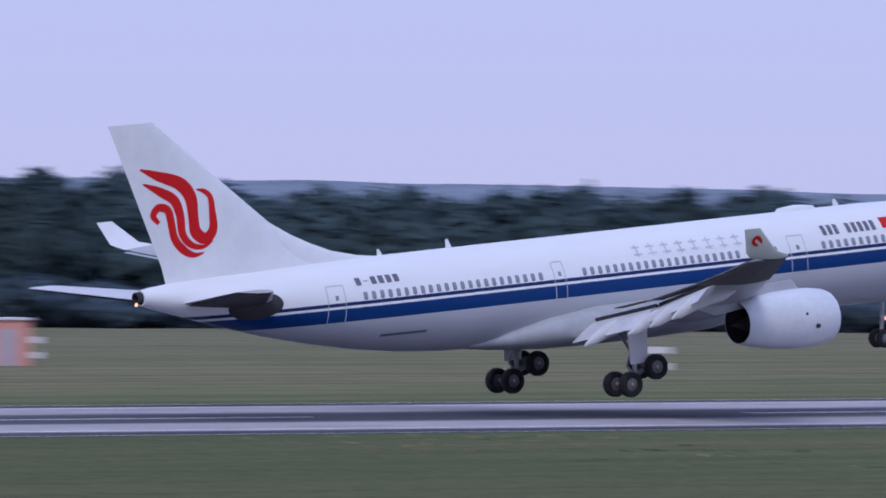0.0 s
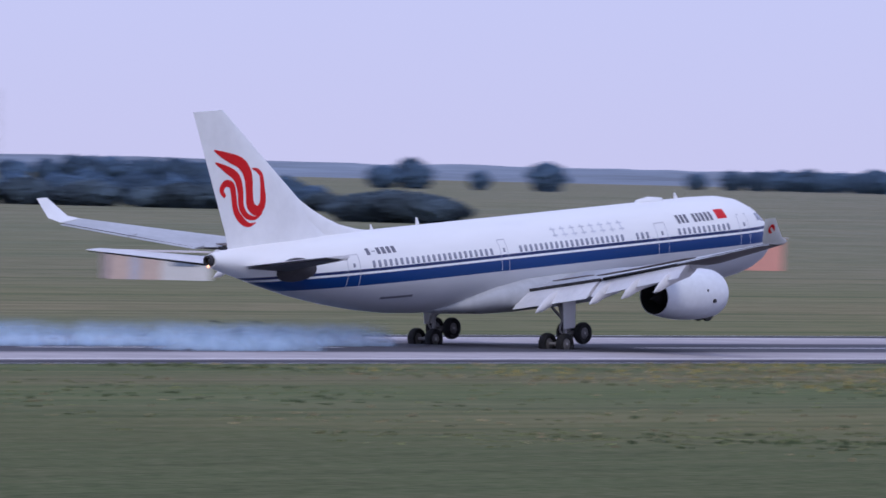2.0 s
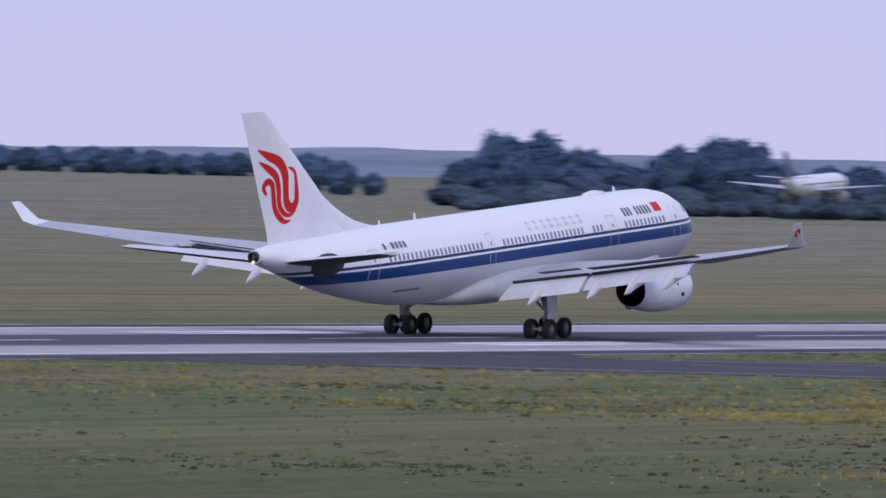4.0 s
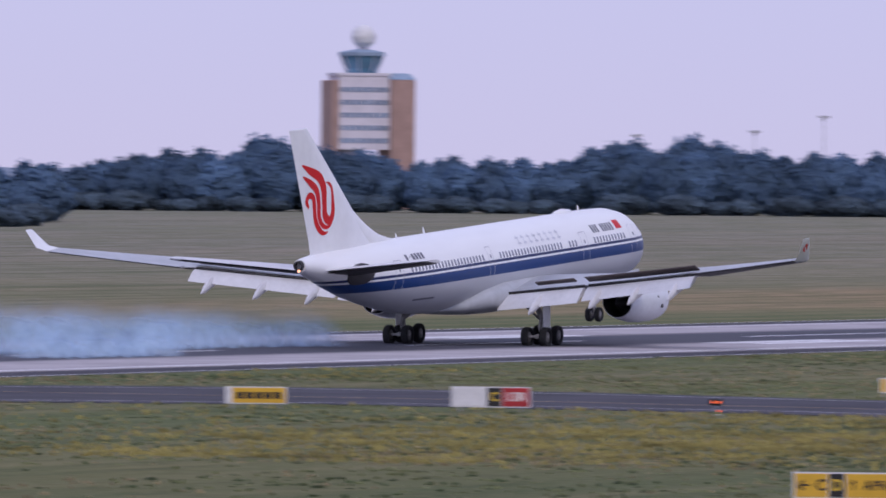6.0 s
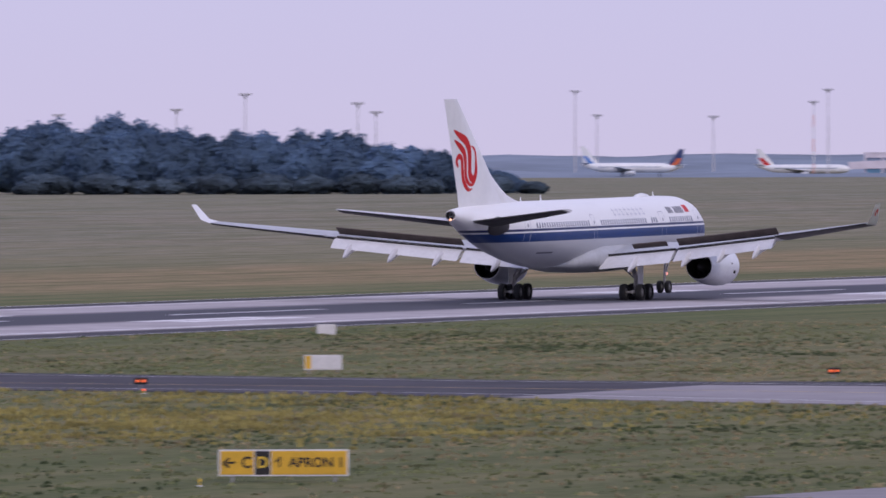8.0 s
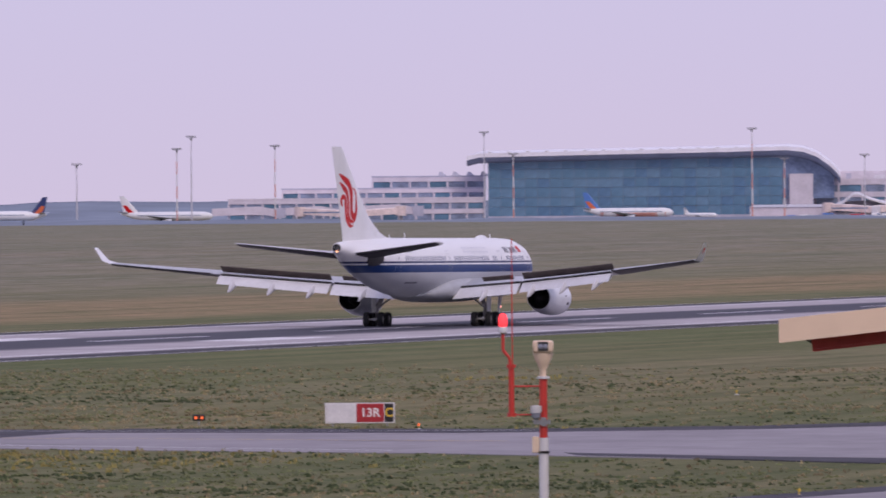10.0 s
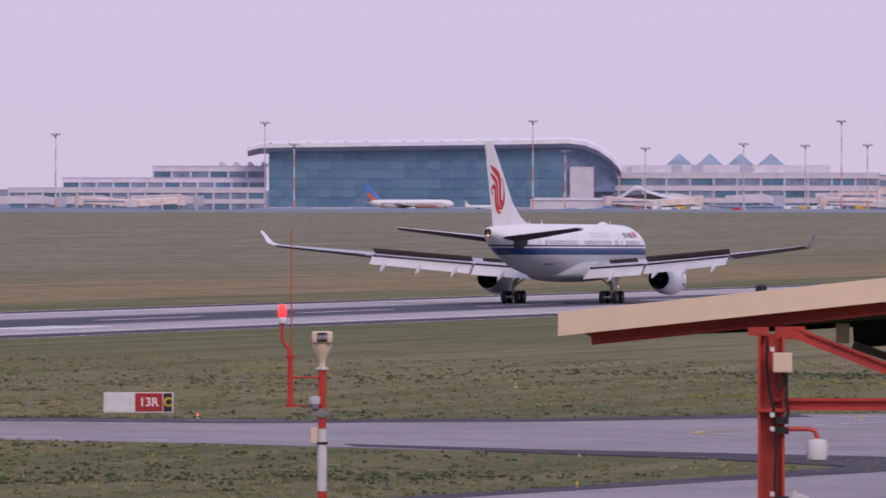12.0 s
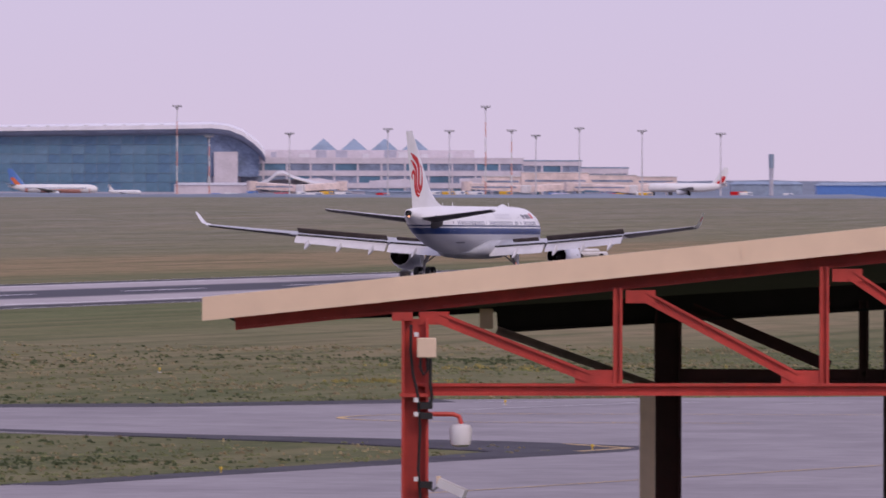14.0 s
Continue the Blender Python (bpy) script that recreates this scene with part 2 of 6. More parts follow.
    nt.links.new(east, mixd.inputs[7])
    c = mixed(nt, 0.74, c, mixd.outputs[2])
    streak = noise_of(0.22, (0.035, 1, 1), 5)
    c = mixed(nt, chain(nt, "MULTIPLY", ramp(streak, .50, .62), 0.55), c, (0.240, 0.205, 0.110))
    c = mixed(nt, chain(nt, "MULTIPLY", ramp(streak, .49, .38), 0.6), c, (0.052, 0.078, 0.030))
    # near-left grass: darker exposure is put into its colour, besides a greener tone
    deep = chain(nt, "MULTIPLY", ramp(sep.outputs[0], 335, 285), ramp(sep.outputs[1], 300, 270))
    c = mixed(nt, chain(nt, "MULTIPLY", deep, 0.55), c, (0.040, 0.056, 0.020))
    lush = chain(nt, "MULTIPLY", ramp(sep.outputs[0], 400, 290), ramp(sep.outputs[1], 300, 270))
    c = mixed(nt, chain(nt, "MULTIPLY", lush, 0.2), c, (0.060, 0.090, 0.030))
    c = mixed(nt, chain(nt, "MULTIPLY", patch, 0.42), c, (0.085, 0.115, 0.045))
    c = mixed(nt, chain(nt, "MULTIPLY", tuft, 0.46), c, (0.225, 0.205, 0.115))
    c = mixed(nt, chain(nt, "MULTIPLY", fine, 0.24), c, (0.070, 0.082, 0.036))
    clump = ramp(noise_of(0.35, (0.6, 1, 1), 5), 0.54, 0.66)
    c = mixed(nt, chain(nt, "MULTIPLY", clump, 0.35), c, (0.060, 0.070, 0.032))
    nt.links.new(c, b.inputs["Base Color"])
    return m


def make_ground():
    bm = bmesh.new()
    radii = [0, 60, 120, 180, 240, 300, 360, 420, 480, 560, 640, 740, 860, 1000, 1200, 1400, 1650, 1900, 2200, 2500, 2800, 3200, 3600, 4000, 4400, 4800]
    n = 120
    loops = []
    for r in radii[1:]:
        loops.append([bm.verts.new((r * math.sin(2 * math.pi * i / n), r * math.cos(2 * math.pi * i / n),
                                    ground_z(r * math.sin(2 * math.pi * i / n), r * math.cos(2 * math.pi * i / n)))) for i in range(n)])
    c = bm.verts.new((0, 0, 0))
    for i in range(n):
        bm.faces.new((c, loops[0][i], loops[0][(i + 1) % n]))
        for a, b in zip(loops, loops[1:]):
            bm.faces.new((a[i], b[i], b[(i + 1) % n], a[(i + 1) % n]))
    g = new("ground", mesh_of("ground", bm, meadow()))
    tagged(g, "mown airfield meadow with straw and rusty patches", "ground", kind="structure")


make_ground()


def sheet(name, pts, material, z, label, category="pavement", thick=0.2):
    """A flat paved area with its edge going down into the ground."""
    bm = bmesh.new()
    top = [bm.verts.new((x, y, z)) for x, y in pts]
    low = [bm.verts.new((x, y, z - thick)) for x, y in pts]
    bm.faces.new(top)
    for i in range(len(pts)):
        j = (i + 1) % len(pts)
        bm.faces.new((top[i], top[j], low[j], low[i]))
    ob = new(name, mesh_of(name, bm, material, 0))
    return tagged(ob, label, category, kind="structure")


def runway_material():
    m = mat("runway_concrete", (0.44, 0.40, 0.405), 0.85, vary=0.1, scale=8, bump=0.1, spec=0.15)
    nt, b = nodes_of(m)
    tc = nt.nodes.new("ShaderNodeTexCoord")
    sep = nt.nodes.new("ShaderNodeSeparateXYZ")
    nt.links.new(tc.outputs["Object"], sep.inputs[0])
    mp = nt.nodes.new("ShaderNodeMapping")
    mp.inputs["Scale"].default_value = (0.012, 1.3, 1)
    nt.links.new(tc.outputs["Object"], mp.inputs[0])
    n = nt.nodes.new("ShaderNodeTexNoise")
    n.inputs["Scale"].default_value, n.inputs["Detail"].default_value = 0.5, 6
    nt.links.new(mp.outputs[0], n.inputs["Vector"])
    off = chain(nt, "ABSOLUTE", sep.outputs[1])
    wob = chain(nt, "ADD", off, chain(nt, "MULTIPLY", chain(nt, "SUBTRACT", n.outputs[0], 0.5), 5.0))
    r = nt.nodes.new("ShaderNodeMapRange")
    r.inputs[1].default_value, r.inputs[2].default_value = 11.5, 8.0
    nt.links.new(wob, r.inputs[0])
    base = b.inputs["Base Color"].links[0].from_socket
    c = mixed(nt, chain(nt, "MULTIPLY", r.outputs[0], 0.93), base, (0.050, 0.052, 0.068))
    nt.links.new(c, b.inputs["Base Color"])
    return m


M["runway"] = runway_material()
M["asphalt"] = mat("asphalt", (0.080, 0.076, 0.088), 0.85, vary=0.15, scale=6, bump=0.15, spec=0.1)
M["taxiway"] = mat("worn_taxiway_asphalt", (0.30, 0.275, 0.285), 0.8, vary=0.1, scale=10, bump=0.1, spec=0.2)
M["marking"] = mat("white_runway_paint", (0.80, 0.78, 0.78), 0.7, vary=0.12, scale=3)
M["yellow_line"] = mat("yellow_taxi_paint", (0.62, 0.42, 0.16), 0.7, vary=0.12, scale=3)


def strip(bm, x0, x1, y0, y1, z):
    bm.faces.new([bm.verts.new(p) for p in ((x0, y0, z), (x1, y0, z), (x1, y1, z), (x0, y1, z))])


def make_runway():
    bm = boxed(-900, 2700, -31, 31, -0.25, 0.02)
    ob = new("runway_shoulder", mesh_of("runway_shoulder", bm, M["asphalt"], 0))
    ob.location = (0, RUNWAY_Y, 0)
    tagged(ob, "dark asphalt shoulder along both runway edges", "runway", kind="structure")
    bm = boxed(-900, 2700, -24.5, 24.5, -0.2, 0.05)
    ob = new("runway", mesh_of("runway", bm, M["runway"], 0))
    ob.location = (0, RUNWAY_Y, 0)
    tagged(ob, "pale concrete runway with black rubber along the middle", "runway", kind="structure")
    bm = bmesh.new()
    for y in (-23.2, 22.3):
        strip(bm, -900, 2700, y, y + 0.9, 0.056)
    for y in (-30.7, 30.3):
        strip(bm, -900, 2700, y, y + 0.4, 0.03)
    for k in range(-14, 45):
        strip(bm, k * 60, k * 60 + 30, -0.45, 0.45, 0.056)
    for x, w in ((540, 22.5), (690, 22.5), (840, 22.5)):
        for s in (-1, 1):
            for i in range(2):
                y = s * (10.5 + i * 3.2)
                strip(bm, x, x + w, y - 1.2, y + 1.2, 0.056)
    ob = new("runway_marking", mesh_of("runway_marking", bm, M["marking"], 0))
    ob.location = (0, RUNWAY_Y, 0)
    tagged(ob, "worn white edge lines, centre dashes and touchdown bars", "marking", kind="structure")


make_runway()

# ---- the airliner: x forward, y to its left, z up, origin on the ground between the main gears ----
GEAR_X = 29.0      # metres from the nose to the origin


def ax(aft):
    return GEAR_X - aft


# stations along the body: metres aft of the nose, top, bottom, half width
BODY = [(0.0, 5.22, 5.02, 0.1), (0.15, 5.62, 4.66, 0.5), (0.5, 6.08, 4.26, 0.92), (1.0, 6.5, 3.92, 1.32), (1.8, 7.02, 3.55, 1.8),
        (2.8, 7.62, 3.22, 2.22), (4.0, 8.06, 2.97, 2.54), (5.5, 8.3, 2.8, 2.74), (8.0, 8.37, 2.73, 2.82), (14.0, 8.37, 2.73, 2.82),
        (24.0, 8.37, 2.73, 2.82), (33.0, 8.37, 2.73, 2.82), (37.5, 8.37, 2.8, 2.82), (40.5, 8.37, 3.02, 2.78), (43.5, 8.36, 3.42, 2.66), (46.5, 8.33, 3.98, 2.42),
        (49.5, 8.27, 4.66, 2.05), (52.5, 8.2, 5.5, 1.57), (55.0, 8.09, 6.28, 1.08), (56.7, 7.97, 6.78, 0.68), (57.4, 7.88, 7.03, 0.45)]


def body_at(aft):
    a = np.array(BODY)
    return [float(np.interp(aft, a[:, 0], a[:, k])) for k in (1, 2, 3)]


def skin(aft, z, side=-1, off=0.0):
    """The point of the body's side at that station and height, and its outward slope."""
    top, bot, w = body_at(aft)
    c, h = (top + bot) / 2, (top - bot) / 2
    s = max(-0.98, min(0.98, (z - c) / h))
    y = w * math.sqrt(1 - s * s)
    n = Vector((0, math.sqrt(1 - s * s) / w * side, s / h)).normalized()
    return Vector((ax(aft), side * y, z)) + off * n, n


def on_skin(bm, aft0, aft1, z0, z1, side=-1, off=0.015, nx=2, nz=3, thick=0.02):
    """A thin plate that follows the body's side."""
    rows = []
    for o in (off, off - thick - 0.02):
        rows.append([[bm.verts.new(skin(aft0 + (aft1 - aft0) * i / nx, z0 + (z1 - z0) * j / nz, side, o)[0]) for j in range(nz + 1)] for i in range(nx + 1)])
    a = rows[0]
    for i in range(nx):
        for j in range(nz):
            bm.faces.new((a[i][j], a[i + 1][j], a[i + 1][j + 1], a[i][j + 1]))
    return bm


def body_mesh():
    bm = bmesh.new()
    n = 40
    loops = []
    a = np.array(BODY)
    st = sorted(set(list(a[:, 0]) + list(np.arange(9, 37, 2.0)) + list(np.arange(38, 57, 1.0))))
    for s in st:
        top, bot, w = body_at(s)
        c, h = (top + bot) / 2, (top - bot) / 2
        loops.append([(ax(s), w * math.cos(2 * math.pi * i / n), c + h * math.sin(2 * math.pi * i / n)) for i in range(n)])
    return rings(bm, loops)


def foil(bm, stations, n=10):
    """A lifting surface: stations of (leading edge, trailing edge, thickness); thickness is taken across the surface's plane."""
    prof = [(1.0, 0.0), (0.72, 0.55), (0.4, 1.0), (0.15, 0.85), (0.03, 0.4), (0.0, 0.0), (0.03, -0.4), (0.15, -0.85), (0.4, -1.0), (0.72, -0.55)]
    loops = []
    for le, te, th, up in stations:
        le, te, up = Vector(le), Vector(te), Vector(up)
        loops.append([le + (te - le) * c + up * th / 2 * t for c, t in prof])
    return rings(bm, loops)


def wing_le(y):
    return 18.2 + (y - 2.2) * 0.664


def wing_te(y):
    return 31.4 + (y - 2.2) * 0.06 if y < 9.4 else 31.83 + (y - 9.4) * 0.338


def wing_z(y):
    return 3.75 + (y - 2.2) * 0.073 + 0.0009 * (y - 2.2) ** 2


WING_ROOT = Vector((5.0, 2.4, 3.8))


def make_wing(plane, side):
    root = Vector((WING_ROOT.x, side * WING_ROOT.y, WING_ROOT.z))

    def loc(aft, y, z):
        return Vector((ax(aft), side * y, z)) - root
    up = Vector((0, 0, 1))
    # main surface; where the flaps have run out the trailing edge is cut back
    bm = bmesh.new()
    st = []
    for y, cut in ((1.6, 2.0), (5.5, 2.0), (9.4, 2.0), (14, 1.7), (19.4, 1.5), (19.6, 0.85), (24, 0.8), (28.7, 0.7)):
        c = wing_te(y) - wing_le(y)
        st.append((loc(wing_le(y), y, wing_z(y)), loc(wing_te(y) - cut, y, wing_z(y) - 0.06), c * (0.125 if y < 6 else 0.11), up))
    wing = part("wing", foil(bm, st), M["wing"], plane, "grey swept wing with flaps run out", Matrix.Translation(root))
    # dark plate under the outer wing stands for its shade
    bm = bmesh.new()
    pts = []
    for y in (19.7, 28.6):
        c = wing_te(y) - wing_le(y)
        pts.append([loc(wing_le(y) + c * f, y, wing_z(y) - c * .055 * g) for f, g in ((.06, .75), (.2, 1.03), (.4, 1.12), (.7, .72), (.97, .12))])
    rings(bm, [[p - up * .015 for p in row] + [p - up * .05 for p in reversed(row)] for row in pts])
    part("wing_underside", bm, M["shade_and_seal"], wing, "outer wing underside skin with shade put into its colour", smooth=0)
    # winglet
    bm = bmesh.new()
    z = wing_z(28.7)
    out = Vector((0, side, 0))
    foil(bm, [(loc(wing_le(28.7), 28.7, z), loc(wing_te(28.7), 28.7, z), 0.26, up),
              (loc(37.0, 29.2, z + 0.3), loc(39.0, 29.2, z + 0.3), 0.18, (up - out).normalized()),
              (loc(38.4, 29.85, z + 1.55), loc(39.45, 29.85, z + 1.55), 0.10, -out)])
    winglet = part("winglet", bm, M["white"], wing, "white canted winglet")
    bm = bmesh.new()
    ribbon(bm, [(38.15, 0.75, .08), (38.35, 0.98, .2), (38.6, 1.08, .16), (38.75, 0.88, .18), (38.55, 0.7, .15), (38.35, 0.66, .04)],
           lambda a, h: loc(a, 29.2 + (h - 0.3) * 0.517 + 0.09, z + h))
    part("winglet_emblem", bm, M["red"], winglet, "red swirl emblem")
    # flaps, drooped
    for y0, y1, ch in ((2.9, 9.2, 1.95), (9.5, 19.3, 1.8)):
        bm = bmesh.new()
        fs = []
        for y in (y0, y1):
            cut = 2.0 if y < 10 else 1.5
            a0 = wing_te(y) - cut - 0.15
            zz = wing_z(y) - 0.22
            c = ch if y < 15 else ch - 0.3
            fs.append((loc(a0, y, zz), loc(a0 + c * math.cos(radians(30)), y, zz - c * math.sin(radians(30))), 0.34, Vector((-0.5, 0, 0.87))))
        part("flap", foil(bm, fs), M["flap"], wing, "pale grey flap hanging down")
    # the slot above the flaps, its shade modelled as dark boxes
    bm = bmesh.new()
    for y0, y1 in ((3.0, 9.2), (9.5, 19.2)):
        p = [loc(wing_te(y) - (2.0 if y < 10 else 1.5) + d, y, wing_z(y) + h) for y, d, h in ((y0, -0.05, -0.3), (y1, -0.05, -0.3), (y1, 0.0, 0.0), (y0, 0.0, 0.0))]
        p += [q + Vector((0.12, 0, 0)) for q in p]
        vs = [bm.verts.new(q) for q in p]
        for q in ((0, 1, 2, 3), (4, 5, 6, 7), (0, 1, 5, 4), (2, 3, 7, 6), (1, 2, 6, 5), (0, 3, 7, 4)):
            bm.faces.new([vs[i] for i in q])
    part("flap_slot", bm, M["cavity"], wing, "slot above the flaps with its shade as dark boxes", smooth=0)
    # spoilers, each on its hinge
    made = []
    for y0, y1 in ((5.4, 8.4), (9.5, 11.42), (11.46, 13.38), (13.42, 15.34), (15.38, 17.3), (17.34, 19.26)):
        ch = 0.6 if y0 < 9 else 0.9
        h0, h1 = (loc(wing_te(y) - (2.0 if y < 9 else 1.6) - ch + 0.15, y, wing_z(y) + (0.27 if y < 9 else 0.17)) for y in (y0, y1))
        mid = (h0 + h1) / 2
        aft = Vector((-1, 0, 0))
        ey = (h1 - h0).normalized()
        ex = (aft - aft.dot(ey) * ey).normalized()
        ez = ex.cross(ey)
        if ez.z < 0:
            ey, ez = -ey, -ez
        base = Matrix((ex, ey, ez)).transposed().to_4x4()
        base.translation = mid
        half = (h1 - h0).length / 2 + 0.03
        shear = ey.x / ex.x
        bm = boxed(0, ch, -half, half, -0.03, 0.03)
        for v in bm.verts:
            v.co.y += v.co.x * shear
        sp = part("spoiler", bm, M["spoiler"], wing, "dark spoiler panel raised for braking", base)
        made.append((sp, base))
    # ailerons, each on its hinge, pale above; shade is put into the dark lower colour
    ailerons = []
    for y0, y1 in ((19.75, 24.05), (24.15, 28.6)):
        h0, h1 = (loc(wing_te(y) - 0.9, y, wing_z(y) - 0.05) for y in (y0, y1))
        ey = (h1 - h0).normalized()
        ex = (Vector((-1, 0, 0)) - Vector((-1, 0, 0)).dot(ey) * ey).normalized()
        ez = ex.cross(ey)
        if ez.z < 0:
            ey, ez = -ey, -ez
        base = Matrix((ex, ey, ez)).transposed().to_4x4()
        base.translation = (h0 + h1) / 2
        half = (h1 - h0).length / 2
        bm = bmesh.new()
        rings(bm, [[(u, v + u * ey.x / ex.x, z) for u, z in ((0, .10), (.5, .07), (1.0, .012), (1.0, -.012), (.5, -.07), (0, -.10))] for v in (-half, half)])
        ail = part("aileron", bm, M["wing"], wing, "aileron of the outer wing, shade coloured on its underside", base)
        ail.data.materials.append(M["shade_and_seal"])
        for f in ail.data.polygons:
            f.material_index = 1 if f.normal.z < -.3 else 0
        ailerons.append((ail, base))
    # flap track fairings
    for y in (6.0, 10.9, 14.4, 17.9):
        a0 = wing_te(y) - 3.6
        zz = wing_z(y)
        bm = bmesh.new()
        pr = [(0, .04, -.5), (.8, .24, -.62), (2.0, .32, -.72), (3.1, .31, -1.0), (3.9, .22, -1.35), (4.5, .04, -1.6)]
        rings(bm, [[loc(a0 + d, y, zz + dz) + Vector((0, r * 0.75 * math.cos(i * math.pi / 5), r * 1.25 * math.sin(i * math.pi / 5))) for i in range(10)] for d, r, dz in pr])
        part("flap_track_fairing", bm, M["flap"], wing, "pale canoe-shaped flap track fairing")
    # engine
    ey_, ez_ = 9.37, 2.55
    bm = bmesh.new()
    prof = [(24.5 + (a - 22.3) * 0.9, r * 0.82) for a, r in [(15.55, 1.42), (15.45, 1.55), (15.5, 1.68), (15.9, 1.86), (16.8, 1.98), (18.2, 2.0), (19.8, 1.9), (21.2, 1.66), (22.3, 1.40), (22.3, 1.34)]]
    n = 36
    e = rings(bm, [[loc(a, ey_, ez_) + Vector((0, r * math.cos(2 * math.pi * i / n), r * math.sin(2 * math.pi * i / n) + (a - 15.5) * 0.02)) for i in range(n)] for a, r in prof], caps=False)
    nac = part("engine_nacelle", e, M["nacelle"], wing, "white full-length engine nacelle")
    for nme, lab, prof in (("engine_fan", "dark fan disc", ((20.2, 0.05), (20.3, 1.22), (20.5, 1.22))), ("engine_exhaust", "dark exhaust cone of the engine", ((22.0, 0.8), (22.6, 0.6), (24.0, 0.35), (24.9, 0.04)))):
        bm = rings(bmesh.new(), [[loc(a, ey_, ez_ + 0.1) + Vector((0, r * math.cos(2 * math.pi * i / n), r * math.sin(2 * math.pi * i / n))) for i in range(n)] for a, r in prof])
        part(nme, bm, M["cavity"], wing, lab)
    for nme, lab, prof in (("exhaust_duct", "black exhaust duct", ((24.49, 1.11), (24.48, 1.08), (22.5, 1.06), (22.0, 0.1))), ("intake_duct", "grey intake duct", ((18.45, 1.17), (19.0, 1.19), (20.2, 1.22)))):
        bm = rings(bmesh.new(), [[loc(a, ey_, ez_ + .02 * (a - 15.5)) + Vector((0, r * math.cos(2 * math.pi * i / n), r * math.sin(2 * math.pi * i / n))) for i in range(n)] for a, r in prof], caps=False)
        part(nme, bm, M["cavity"], wing, lab)
    bm = bmesh.new()
    foil(bm, [(loc(19.8, ey_, ez_ + 1.45), loc(26.0, ey_, ez_ + 0.75), 0.5, Vector((0, 1, 0))),
              (loc(20.5, ey_, ez_ + 2.25), loc(28.5, ey_, ez_ + 1.75), 0.42, Vector((0, 1, 0)))])
    part("pylon", bm, M["wing"], wing)
    # small drain marks on the nacelle
    for a, dz, rr in ((20.2, -.42, .13), (20.9, .3, .08)):
        part("nacelle_vent", tube(bmesh.new(), loc(a, ey_ + 1.53, ez_ + dz), loc(a, ey_ + 1.66, ez_ + dz), rr), M["cavity"], wing)
    return wing, root, made, ailerons


def ribbon(bm, path, at, n=6):
    """A flat stroke of changing width along a path of (u, v, width), laid on a surface by at(u, v)."""
    p = np.array(path, float)
    t = np.linspace(0, len(p) - 1, (len(p) - 1) * n + 1)
    # Catmull-Rom
    out = []
    for s in t:
        i = min(int(s), len(p) - 2)
        f = s - i
        a, b, c, d = p[max(i - 1, 0)], p[i], p[i + 1], p[min(i + 2, len(p) - 1)]
        out.append(0.5 * (2 * b + (c - a) * f + (2 * a - 5 * b + 4 * c - d) * f ** 2 + (3 * b - a - 3 * c + d) * f ** 3))
    out = np.array(out)
    g = np.gradient(out[:, :2], axis=0)
    g /= np.linalg.norm(g, axis=1)[:, None] + 1e-9
    l = out[:, :2] + np.stack([-g[:, 1], g[:, 0]], 1) * out[:, 2:3] / 2
    r = out[:, :2] - np.stack([-g[:, 1], g[:, 0]], 1) * out[:, 2:3] / 2
    vs = [(bm.verts.new(at(*a)), bm.verts.new(at(*b))) for a, b in zip(l, r)]
    for a, b in zip(vs, vs[1:]):
        bm.faces.new((a[0], b[0], b[1], a[1]))
    return bm


def wheel_mesh(r, w):
    bm = lathe(bmesh.new(), [(-w * .3, r * .52), (-w * .42, r * .6), (-w * .5, r * .78), (-w * .46, r * .93), (-w * .25, r), (w * .25, r), (w * .46, r * .93), (w * .5, r * .78), (w * .42, r * .6), (w * .3, r * .52)], 28)
    t = mesh_of("tyre", bm, M["tyre"])
    bm = lathe(bmesh.new(), [(-w * .36, r * .2), (-w * .33, r * .5), (-w * .28, r * .54), (w * .28, r * .54), (w * .33, r * .5), (w * .36, r * .2)], 20)
    return t, mesh_of("rim", bm, M["rim"])


def make_main_gear(plane, side, tyre, rim):
    x, y = 0.4, side * 5.34
    bm = bmesh.new()
    tube(bm, (x + .5, y - side * .9, 3.7), (x, y, 1.9), 0.24, 0.2, 12)
    tube(bm, (x, y, 1.95), (x, y, 0.72), 0.13, 0.13, 12)
    tube(bm, (x + .35, y - side * 2.0, 3.3), (x, y, 1.75), 0.09)
    tube(bm, (x - .28, y, 1.9), (x - .55, y, 1.3), 0.06)
    tube(bm, (x - .55, y, 1.3), (x - .1, y, 0.75), 0.06)
    leg = part("main_gear_leg", bm, M["strut"], plane, "grey landing gear leg with folding links")
    bm = bmesh.new()
    rings(bm, [[(x + u, y + side * .32, z) for u, z in ((-.55, 1.35), (.6, 1.35), (.75, 3.6), (-.65, 3.6))], [(x + u, y + side * .38, z) for u, z in ((-.55, 1.35), (.6, 1.35), (.75, 3.6), (-.65, 3.6))]])
    part("gear_door", bm, M["white"], plane, "white gear door beside the leg")
    bogie = new("bogie")
    bm = bmesh.new()
    tube(bm, (-1.05, 0, 0), (1.05, 0, 0), 0.15, 0.15, 10)
    for u in (-0.99, 0.99):
        tube(bm, (u, -.9, 0), (u, .9, 0), 0.09)
    me = mesh_of("bogie", bm, M["strut"])
    bogie.data = None
    bpy.data.objects.remove(bogie)
    bogie = new("bogie", me)
    bogie.parent = plane
    base = pose(x, y, 0.72)
    bogie.matrix_basis = base
    tagged(bogie, "four-wheel bogie beam")
    for u in (-0.99, 0.99):
        for v in (-0.70, 0.70):
            w = piece("wheel", tyre, bogie, pose(u, v, -.02, 0, 0, 90))
            w2 = piece("rim", rim, bogie, pose(u, v, -.02, 0, 0, 90))
    return bogie, base


